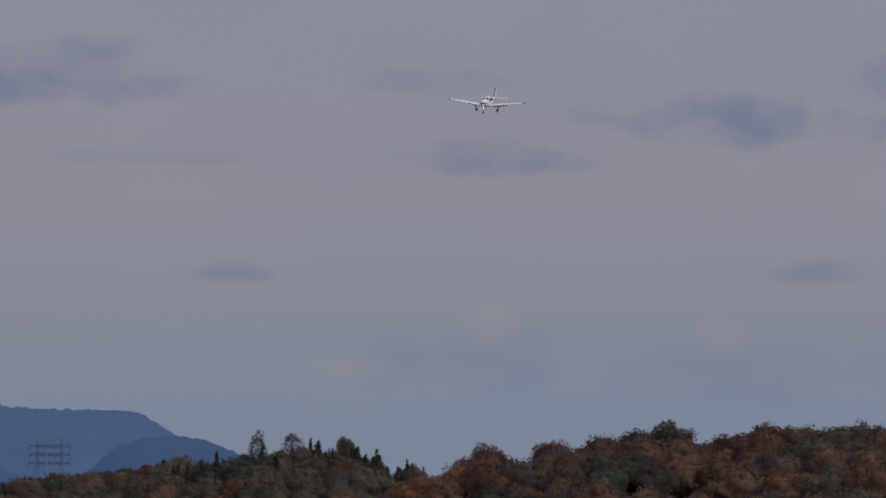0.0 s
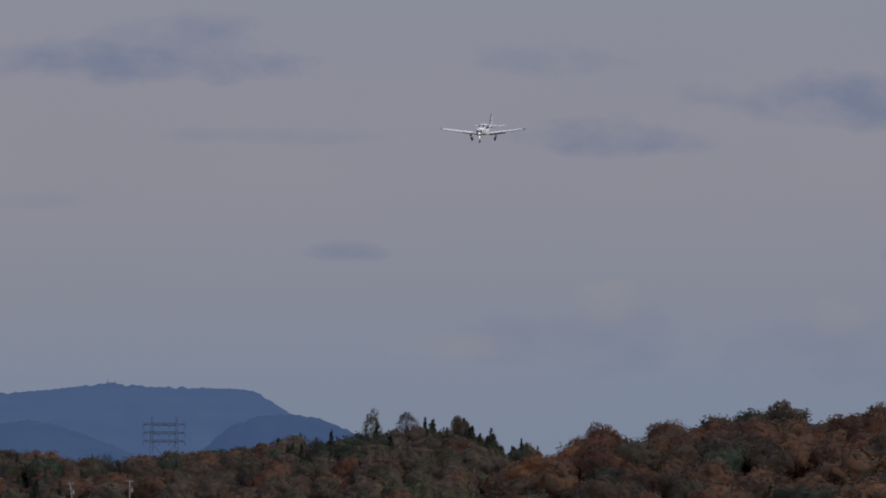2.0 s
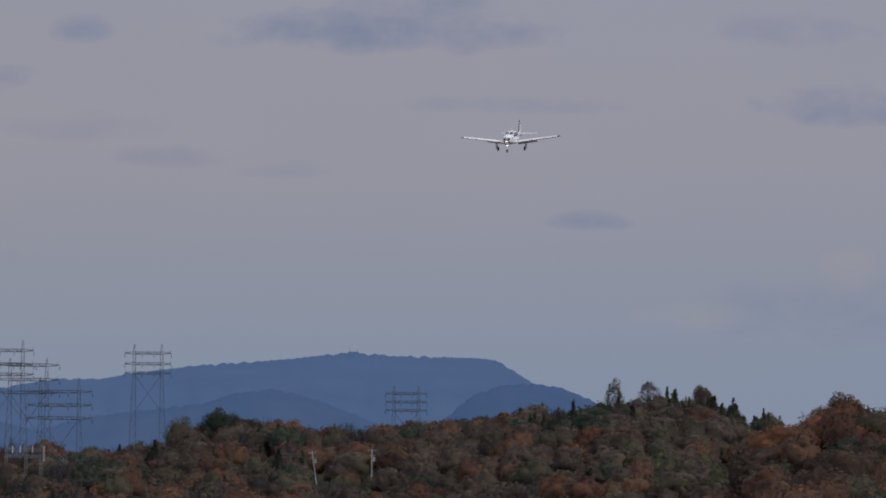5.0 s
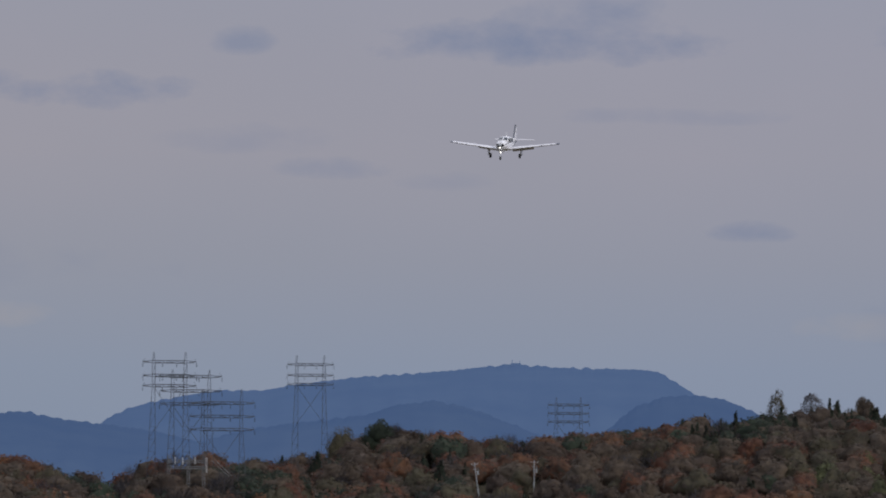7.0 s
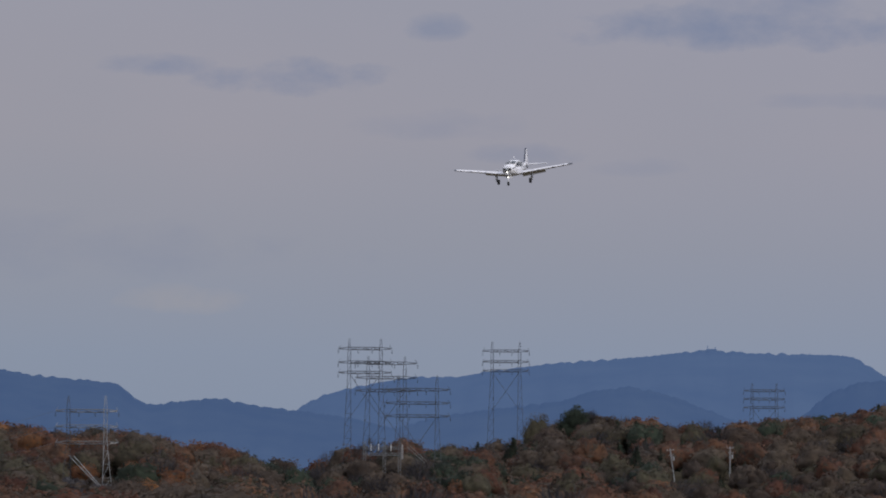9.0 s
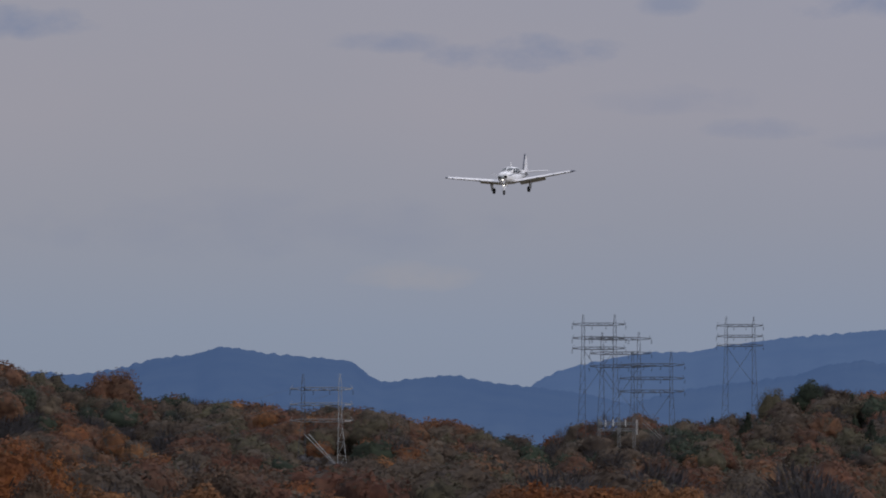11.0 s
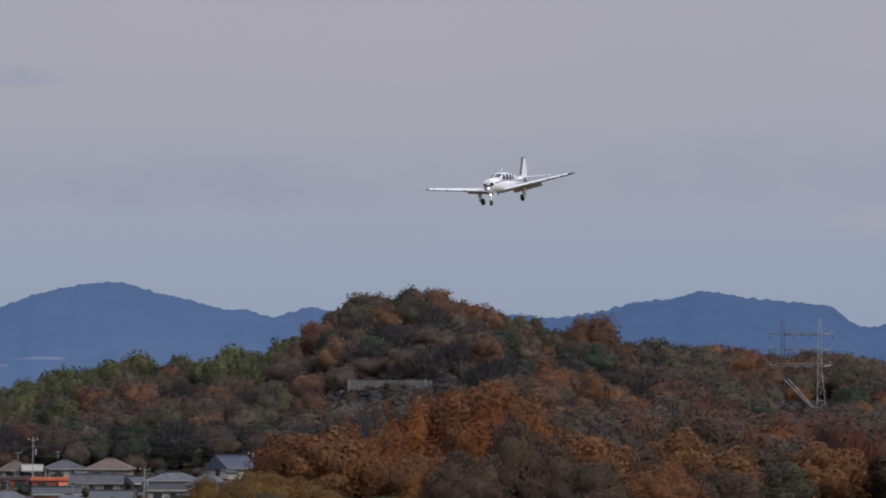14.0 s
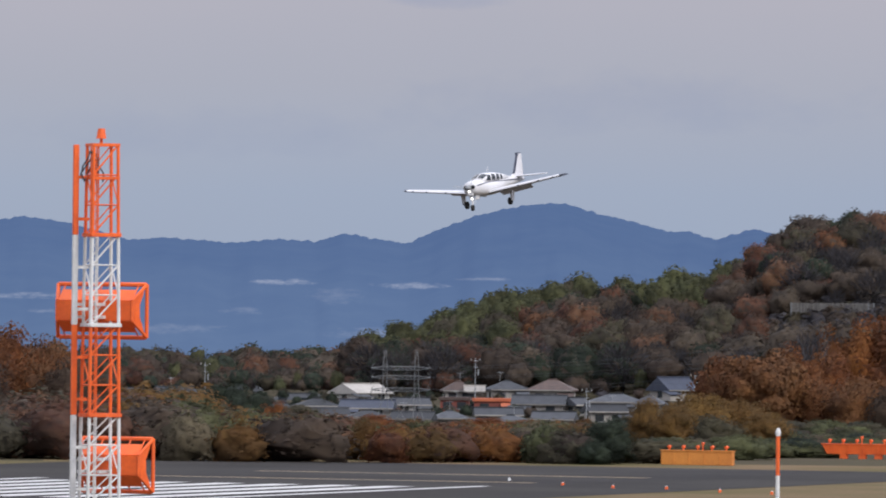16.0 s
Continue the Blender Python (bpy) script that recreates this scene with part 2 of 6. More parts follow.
LEAF = dict(rough=0.85, scale=0.22, fine=1.1, island=0.16, sheer=0.34, spec=0.1, tree=0.32)
M = dict(
    soil=material("leaf_litter", (0.050, 0.042, 0.030), (0.075, 0.064, 0.040), scale=0.05, fine=1.2, bump=0.3, rough=1.0, spec=0.03),
    dry_grass=material("dry_grass", (0.150, 0.104, 0.062), (0.088, 0.078, 0.036), scale=0.08, fine=2.5, bump=0.5, rough=1.0, spec=0.04),
    asphalt=material("asphalt", (0.044, 0.040, 0.038), (0.026, 0.024, 0.024), scale=0.05, fine=1.5, bump=0.2, rough=0.95, spec=0.08),
    shoulder=material("shoulder_asphalt", (0.042, 0.038, 0.035), (0.026, 0.024, 0.023), scale=0.05, fine=1.5, bump=0.2, rough=0.95, spec=0.08),
    white_line=material("white_runway_paint", (0.56, 0.55, 0.54), (0.42, 0.41, 0.40), scale=0.4, rough=0.9, spec=0.1),
    yellow_line=material("worn_yellow_paint", (0.28, 0.20, 0.11), (0.16, 0.13, 0.09), scale=0.3, rough=0.8),
    rust=material("rust_leaves", (0.132, 0.064, 0.040), (0.068, 0.044, 0.035), **LEAF),
    orange=material("orange_leaves", (0.188, 0.069, 0.024), (0.084, 0.042, 0.027), **LEAF),
    brown=material("brown_leaves", (0.090, 0.067, 0.050), (0.055, 0.045, 0.039), **LEAF),
    grey=material("bare_twigs", (0.080, 0.074, 0.077), (0.054, 0.050, 0.056), **LEAF),
    olive=material("olive_leaves", (0.080, 0.069, 0.044), (0.050, 0.045, 0.035), **LEAF),
    green=material("evergreen_leaves", (0.040, 0.050, 0.034), (0.024, 0.030, 0.024), **LEAF),
    bamboo=material("bamboo_leaves", (0.102, 0.104, 0.050), (0.056, 0.060, 0.036), **LEAF),
    amber=material("amber_leaves", (0.152, 0.083, 0.029), (0.084, 0.053, 0.027), **LEAF),
    copper=material("copper_leaves", (0.176, 0.075, 0.034), (0.084, 0.046, 0.030), **LEAF),
    umber=material("umber_leaves", (0.083, 0.054, 0.038), (0.048, 0.037, 0.032), **LEAF),
    straw=material("straw_leaves", (0.142, 0.120, 0.076), (0.088, 0.076, 0.053), **LEAF),
    bark=material("bark", (0.09, 0.07, 0.05), (0.06, 0.045, 0.035), scale=3.0, bump=0.5),
    far_a=distance_material("far_forest_haze_glow", (0.022, 0.03, 0.035), (0.015, 0.022, 0.028), (0.074, 0.127, 0.274), (0.098, 0.158, 0.305)),
    far_b=distance_material("nearer_far_forest_haze_glow", (0.022, 0.028, 0.032), (0.015, 0.02, 0.026), (0.053, 0.101, 0.234), (0.076, 0.128, 0.262)),
    far_c=distance_material("far_forest_clearings_haze_glow", (0.022, 0.03, 0.035), (0.015, 0.022, 0.028), (0.066, 0.114, 0.255), (0.100, 0.158, 0.295), True),
    steel=material("galvanised_steel", (0.30, 0.31, 0.32), (0.20, 0.21, 0.22), rough=0.55, metal=0.1, scale=0.6),
    dull_steel=material("dull_steel", (0.17, 0.175, 0.18), (0.12, 0.125, 0.13), rough=0.65, metal=0.1, scale=0.5),
    dark_steel=material("weathered_steel", (0.06, 0.065, 0.075), (0.045, 0.05, 0.06), rough=0.7, metal=0.2, scale=0.4),
    signal_orange=material("signal_orange_paint", (0.80, 0.13, 0.02), (0.62, 0.095, 0.02), rough=0.5, scale=0.9, spec=0.4),
    faded_orange=material("faded_orange_paint", (0.62, 0.24, 0.05), (0.50, 0.18, 0.04), rough=0.6, scale=0.7),
    signal_white=material("signal_white_paint", (0.66, 0.66, 0.66), (0.52, 0.52, 0.51), rough=0.5, scale=1.2),
    plane_white=material("white_aircraft_paint", (0.63, 0.62, 0.63), (0.55, 0.54, 0.56), rough=0.25, scale=0.7, spec=0.5),
    plane_navy=material("navy_aircraft_paint", (0.03, 0.035, 0.06), (0.02, 0.025, 0.045), rough=0.3, scale=0.9, spec=0.5),
    plane_glass=material("tinted_cabin_glass", (0.02, 0.025, 0.03), (0.015, 0.02, 0.025), rough=0.15, scale=0.8, spec=0.22),
    blade=whirl("whirling_blade"),
    rubber=material("tyre_rubber", (0.02, 0.02, 0.02), (0.03, 0.03, 0.03), rough=0.9, scale=4.0),
    dark=material("dark_opening", (0.012, 0.012, 0.012), rough=0.9),
    lamp=material("landing_light", (1.0, 0.97, 0.9), (1.0, 0.97, 0.9), light=4.0),
    wall_pale=material("pale_render_wall", (0.30, 0.28, 0.255), (0.22, 0.205, 0.19), scale=0.3, by_object=0.35),
    wall_red=material("red_brown_wall", (0.19, 0.055, 0.04), (0.13, 0.042, 0.034), scale=0.3),
    roof_grey=material("grey_roof_tiles", (0.052, 0.055, 0.062), (0.032, 0.034, 0.040), scale=0.9, rough=0.75, by_object=0.5),
    roof_brown=material("brown_roof_tiles", (0.082, 0.055, 0.047), (0.056, 0.040, 0.036), scale=0.9, rough=0.75, by_object=0.25),
    roof_blue=material("blue_roof_tiles", (0.036, 0.043, 0.066), (0.026, 0.031, 0.048), scale=0.9, rough=0.6),
    roof_orange=material("orange_fascia", (0.42, 0.12, 0.055), (0.32, 0.09, 0.045), scale=0.4),
    window=material("dark_window_glass", (0.03, 0.035, 0.04), rough=0.1, spec=0.6),
    board=material("weathered_boards", (0.135, 0.128, 0.122), (0.10, 0.095, 0.092), scale=0.8, by_object=0.25),
    concrete=material("pale_concrete", (0.40, 0.39, 0.375), (0.29, 0.285, 0.275), scale=0.4, rough=0.85),
)


# ---------------------------------------------------------------- mesh helpers
def mesh_of(name, verts, faces, mats, index=None, smooth=False):
    me = bpy.data.meshes.new(name)
    me.from_pydata([tuple(v) for v in verts], [], faces)
    for m in mats if isinstance(mats, (list, tuple)) else [mats]:
        me.materials.append(m)
    if index is not None:
        me.polygons.foreach_set("material_index", index)
    if smooth:
        me.polygons.foreach_set("use_smooth", [True] * len(me.polygons))
    me.update()
    return me


def part(name, bm, mat, parent=None, label="", smooth=False):
    me = bpy.data.meshes.new(name)
    bm.normal_update()
    bm.to_mesh(me)
    bm.free()
    me.materials.append(mat)
    if smooth:
        me.polygons.foreach_set("use_smooth", [True] * len(me.polygons))
    ob = new(name, me)
    ob.parent = parent
    return tagged(ob, label)


def box(bm, size, at=(0, 0, 0), turn=(0, 0, 0), bevel=0.0):
    r = bmesh.ops.create_cube(bm, size=1.0)
    m = pose(*at, *turn) @ Matrix.Diagonal((*size, 1))
    bmesh.ops.transform(bm, matrix=m, verts=r["verts"])
    if bevel:
        es = list({e for v in r["verts"] for e in v.link_edges})
        bmesh.ops.bevel(bm, geom=es, offset=bevel, segments=2, affect="EDGES")
    return bm


def rod(bm, a, b, r, r2=None, sides=6):
    a, b = Vector(a), Vector(b)
    d = b - a
    m = Matrix.Translation((a + b) / 2) @ d.to_track_quat("Z", "Y").to_matrix().to_4x4()
    bmesh.ops.create_cone(bm, cap_ends=True, segments=sides, radius1=r, radius2=r if r2 is None else r2, depth=d.length, matrix=m)
    return bm


def loft(bm, rings, caps=True):
    """Skin over rings with the same number of points."""
    vs = [[bm.verts.new(p) for p in ring] for ring in rings]
    n = len(vs[0])
    for a, b in zip(vs, vs[1:]):
        for i in range(n):
            bm.faces.new((a[i], a[(i + 1) % n], b[(i + 1) % n], b[i]))
    if caps:
        bm.faces.new(vs[0][::-1])
        bm.faces.new(vs[-1])
    bmesh.ops.recalc_face_normals(bm, faces=bm.faces[:])
    return bm


def hold(name, m, label, category, group=""):
    ob = new(name)
    ob.empty_display_size = 0.2
    ob.matrix_world = m
    return tagged(ob, label, category, group)


def smooth01(x):
    x = np.clip(x, 0, 1)
    return x * x * (3 - 2 * x)


# ---------------------------------------------------------------- the lie of the land
# crest lines of the wooded hills: bearing and height above the eye line, in degrees, tree tops included
SOUTH_WOOD = [(12.0, 0.25), (12.5, 0.43), (12.8, 0.42), (13.1, 0.50), (13.5, 0.585), (13.8, 0.60), (14.1, 0.58), (14.35, 0.61), (14.8, 0.62), (15.2, 0.645), (17.5, 0.68)]
PINE_RIDGE = [(7.5, 0.07), (8.0, 0.17), (8.4, 0.28), (8.9, 0.30), (9.6, 0.285), (10.2, 0.35), (10.6, 0.416), (11.2, 0.48), (11.6, 0.53), (11.8, 0.48), (12.0, 0.41), (12.3, 0.32)]
SADDLE = [(4.4, 0.17), (5.0, 0.15), (5.5, 0.18), (5.9, 0.09), (6.1, 0.12), (6.4, 0.02), (6.8, 0.04), (7.15, 0.17), (7.5, 0.085), (7.8, 0.11)]
FENCE_HILL = [(-0.5, -0.25), (0.05, -0.066), (0.4, 0.04), (0.94, 0.15), (1.5, 0.18), (1.76, 0.21), (2.0, 0.33), (2.22, 0.47), (2.35, 0.545), (2.6, 0.585), (2.85, 0.58),
              (3.1, 0.485), (3.4, 0.41), (3.65, 0.355), (4.1, 0.27), (4.7, 0.205), (5.1, 0.17), (5.5, 0.20), (5.8, 0.12)]
LEFT_WOOD = [(-6.0, -0.34), (-3.0, -0.37), (-2.0, -0.43), (-1.0, -0.46), (0.0, -0.53), (1.0, -0.6)]
# crest, distance, depth of the slope towards the camera, height of the trees on it
RIDGES = [(SOUTH_WOOD, 1450, 260, 9.7), (PINE_RIDGE, 2250, 480, 10.2), (SADDLE, 1950, 420, 9.7), (FENCE_HILL, 1800, 330, 9.2), (LEFT_WOOD, 2350, 300, 17.0)]


def ground_z(x, y):
    """Height of the ground, for arrays."""
    x, y = np.asarray(x, float), np.asarray(y, float)
    d, b = np.hypot(x, y), np.degrees(np.arctan2(x, y))
    a = radians(AXIS)
    u, v = x * math.sin(a) + y * math.cos(a), -x * math.cos(a) + y * math.sin(a)
    beyond = np.maximum(np.maximum(u - 640, v - 232), 0)  # past the airfield's edge
    z = -(12.5 - 6.0 * smooth01((b - 1.0) / 1.2)) * smooth01(beyond / 300) + 5.0 * smooth01((d - 1330) / 250) * (1 - smooth01((d - 1660) / 200)) * (beyond > 300) * (b < 1.6)
    for crest, dist, deep, tree in RIDGES:
        top = EYE + dist * np.tan(np.radians(np.interp(b, [c[0] for c in crest], [c[1] for c in crest]))) - tree
        inside = smooth01((b - crest[0][0] + 0.35) / 0.35) * smooth01((crest[-1][0] + 0.35 - b) / 0.35)
        rise = np.where(d < dist, smooth01(1 - (dist - d) / deep), smooth01(1 - (d - dist) / 250))
        z = np.maximum(z, -13.0 + (top + 13.0) * rise * inside)
    z = z - 45.0 * smooth01((d - 2430) / 450)
    z = np.where(d < 60, np.maximum(z, 8.6 * smooth01((60 - d) / 45)), z)
    return z


def ground():
    bs = np.concatenate([np.arange(-180, -8, 6.0), np.arange(-8, 20, 0.12), np.arange(20, 179, 6.0), [180.0]])
    ds = np.concatenate([[0.01], np.arange(10, 80, 8.0), np.arange(80, 700, 12.0), np.arange(700, 2700, 18.0), np.linspace(2720, 4950, 14)])
    B, D = np.meshgrid(np.radians(bs), ds)
    X, Y = D * np.sin(B), D * np.cos(B)
    Z = ground_z(X, Y)
    nb, nd = len(bs), len(ds)
    verts = np.stack([X, Y, Z], -1).reshape(-1, 3)
    i = np.arange(nd - 1)[:, None] * nb + np.arange(nb - 1)[None]
    faces = np.stack([i, i + 1, i + nb + 1, i + nb], -1).reshape(-1, 4)
    cx, cy = verts[faces].mean(1)[:, 0], verts[faces].mean(1)[:, 1]
    a = radians(AXIS)
    u, v = cx * math.sin(a) + cy * math.cos(a), -cx * math.cos(a) + cy * math.sin(a)
    field = ((u < 514) & (v < 226)).astype(int)
    ob = new("ground", mesh_of("ground", verts, faces.tolist(), [M["soil"], M["dry_grass"]], field.tolist(), True))
    tagged(ob, "dry autumn ground with grass on the airfield", "ground", kind="structure")


def strip(name, u0, u1, v0, v1, z, mat, label, category, kind="structure", parent=None):
    c = [run(u0, v0, z), run(u1, v0, z), run(u1, v1, z), run(u0, v1, z)]
    n = 24
    bm = bmesh.new()
    low = [[bm.verts.new(c[0].lerp(c[1], k / n)) for k in range(n + 1)], [bm.verts.new(c[3].lerp(c[2], k / n)) for k in range(n + 1)]]
    for k in range(n):
        bm.faces.new((low[0][k], low[0][k + 1], low[1][k + 1], low[1][k]))
    ob = part(name, bm, mat, parent)
    if not parent:
        tagged(ob, label, category, kind=kind)
    return ob


def airfield():
    strip("runway_shoulder", -300, 500, 163.5, 221, 0.012, M["shoulder"], "dark asphalt shoulder of the runway", "shoulder")
    runway = strip("runway", -300, 497, 174, 205, 0.02, M["asphalt"], "dark asphalt runway with white threshold stripes", "runway")
    for k in range(7):
        v = CENTRE + (k - 3) * 3.3
        strip("threshold_stripe", 400, 438, v - 0.85, v + 0.85, 0.03, M["white_line"], "", "", parent=runway)
    for v in (176.0, 202.4):
        strip("edge_line", -300, 442, v - 0.45, v + 0.45, 0.03, M["white_line"], "", "", parent=runway)
    for u in (452, 470):
        strip("overrun_line", u - 0.6, u + 0.6, 177, 201.5, 0.03, M["yellow_line"], "", "", parent=runway)


def ridge(name, crest, dist, deep, mat, seed, label, foot=-60.0, rough=4.0):
    """A mountain range as a skin of spurs and gullies under its crest."""
    b0, b1 = crest[0][0], crest[-1][0]
    nb, nv = int((b1 - b0) / 0.012) + 2, 26
    bs = np.linspace(b0, b1, nb)
    top = np.interp(bs, [c[0] for c in crest], [c[1] for c in crest])
    k = np.array([0.25, 0.5, 0.25])
    for _ in range(6):
        top = np.convolve(np.pad(top, 1, mode="edge"), k, "valid")
    verts = []
    for j in range(nv + 4):
        s = j / nv
        for i, b in enumerate(bs):
            zc = EYE + dist * math.tan(radians(top[i]))
            if s <= 1:
                d = dist - deep * (1 - s)
                z = foot + (zc - foot) * (1 - (1 - s) ** 1.5)
                spur = noise.noise((b * 2.2 + seed, s * 1.6, seed)) + 0.5 * noise.noise((b * 6.0, s * 4.0, seed + 3))
                z += rough * spur * math.sin(math.pi * min(s, 1.0))
                z += 1.2 * noise.noise((b * 9.0, s * 5, seed + 7)) * math.sin(math.pi * s)
                z += (1.2 * noise.noise((b * 22.0, 1.0, seed + 7)) + 0.4 * noise.noise((b * 60.0, 1.0, seed + 9))) * max(0.0, 1 - (1 - s) * 8)
            else:
                d, z = dist + (s - 1) * deep, zc - (s - 1) * 220
            verts.append(pol(b, d, z))
    n = nb
    faces = [(j * n + i, j * n + i + 1, (j + 1) * n + i + 1, (j + 1) * n + i) for j in range(nv + 3) for i in range(n - 1)]
    ob = new(name, mesh_of(name, verts, faces, mat, None, True))
    return tagged(ob, label, "mountain", kind="structure")


def mountains():
    table = [(6.3, 0.2), (6.60, 0.322), (6.75, 0.412), (6.95, 0.473), (7.36, 0.551), (7.69, 0.554), (7.88, 0.592), (8.32, 0.648), (8.77, 0.681), (9.15, 0.722), (9.32, 0.738),
             (9.65, 0.718), (10.14, 0.711), (10.28, 0.694), (10.48, 0.566), (10.62, 0.475), (10.9, 0.3), (11.4, 0.1)]
    spur = [(7.2, 0.2), (7.59, 0.301), (8.03, 0.36), (8.36, 0.40), (8.55, 0.465), (8.80, 0.497), (9.06, 0.443), (9.34, 0.335), (9.8, 0.15)]
    knoll = [(9.8, 0.2), (9.93, 0.311), (10.12, 0.471), (10.30, 0.532), (10.49, 0.548), (10.67, 0.527), (10.87, 0.455), (11.08, 0.319), (11.5, 0.15)]
    middle = [(2.4, 0.1), (3.0, 0.3), (3.35, 0.436), (3.61, 0.407), (3.91, 0.448), (4.15, 0.515), (4.41, 0.541), (4.60, 0.596), (4.89, 0.548), (5.2, 0.52), (5.45, 0.497), (5.54, 0.412), (5.65, 0.356),
              (5.89, 0.386), (6.11, 0.405), (6.34, 0.357), (6.64, 0.324), (6.97, 0.282), (7.56, 0.138), (8.0, 0.05)]
    left = [(-8.0, 0.4), (-5.0, 0.45), (-3.12, 0.461), (-2.90, 0.490), (-2.75, 0.513), (-2.44, 0.469), (-2.05, 0.362), (-1.83, 0.383), (-1.38, 0.351), (-1.09, 0.380), (-0.83, 0.364), (-0.65, 0.422),
            (-0.24, 0.356), (-0.02, 0.458), (0.24, 0.553), (0.50, 0.612), (0.69, 0.632), (0.83, 0.626), (1.02, 0.562), (1.17, 0.537), (1.46, 0.455), (1.61, 0.457), (1.78, 0.403), (2.04, 0.480),
            (2.17, 0.444), (2.5, 0.33), (3.2, 0.1)]
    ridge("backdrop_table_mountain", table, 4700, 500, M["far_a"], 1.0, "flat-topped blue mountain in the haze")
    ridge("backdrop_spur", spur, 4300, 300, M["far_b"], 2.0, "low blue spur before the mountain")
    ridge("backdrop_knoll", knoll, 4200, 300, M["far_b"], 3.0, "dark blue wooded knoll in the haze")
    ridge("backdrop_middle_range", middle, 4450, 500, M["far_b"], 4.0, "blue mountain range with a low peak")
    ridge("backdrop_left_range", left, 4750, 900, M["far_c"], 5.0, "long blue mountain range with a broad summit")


# ---------------------------------------------------------------- trees
# middle height, radii, number of boughs, reach of the leaves past the boughs, for crowns of unit height
CROWNS = {"round": (0.55, 0.45, 0.44, 22, 0.16), "bare": (0.54, 0.42, 0.44, 14, 0.3), "plume": (0.52, 0.32, 0.47, 16, 0.22), "shrub": (0.38, 0.50, 0.58, 30, 0.34),
          "cone": (0.44, 0.24, 0.56, 24, 0.2), "high": (0.70, 0.36, 0.29, 9, 0.5), "dome": (0.42, 0.47, 0.56, 40, 0.20)}


def unit(v):
    return v / np.maximum(1e-9, np.linalg.norm(v, axis=1))[:, None]


def bare_crown(rng, rad, mid, n):
    """A leafless tree of unit height: trunk, limbs, and n fine twigs that fan out and upwards."""
    tri, nrm = [], []

    def sliver(p, q, w):
        d = q - p
        side = unit(np.cross(d, rng.normal(size=d.shape))) * np.asarray(w).reshape(-1, 1)
        tri.append(np.stack([p - side, p + side, q], 1).reshape(-1, 3))
        out = unit((p + q) / 2 - (0, 0, mid - 0.1) + rng.normal(size=d.shape) * 0.12)
        nrm.append(np.repeat(out, 3, axis=0))

    limbs = 9
    a = rng.random(limbs) * 6.283
    reach = 0.55 + 0.4 * rng.random(limbs)
    tips = np.stack([np.cos(a) * rad[0] * reach, np.sin(a) * rad[0] * reach, mid + rad[2] * (rng.random(limbs) * 0.9 - 0.05)], -1)
    forks = np.stack([0 * a, 0 * a, 0.18 + 0.3 * rng.random(limbs)], -1)
    for _ in range(3):
        sliver(np.array([[0.0, 0.0, 0.0]]), np.array([[0.0, 0.0, 0.92]]), [0.016])
        sliver(forks, tips, np.full(limbs, 0.010))
    d = unit(rng.normal(size=(n, 3)) * (1, 1, 0.9) + (0, 0, 0.25))
    r = 0.30 + 0.62 * rng.random(n) ** 0.6
    p = d * rad * r[:, None] * (0.85 + 0.2 * np.sin(d @ rng.normal(size=(3, 3)) * 3.0).sum(1)[:, None] / 3) + (0, 0, mid)
    grow = unit(d + (0, 0, 0.55) + rng.normal(size=(n, 3)) * 0.35)
    sliver(p, p + grow * (0.07 + 0.10 * rng.random(n))[:, None], 0.0055 + 0.004 * rng.random(n))
    points = np.concatenate(tri)
    return points, np.arange(len(points)).reshape(-1, 3), np.concatenate(nrm), rng.random(len(points) // 3) * 0.5 + 0.25


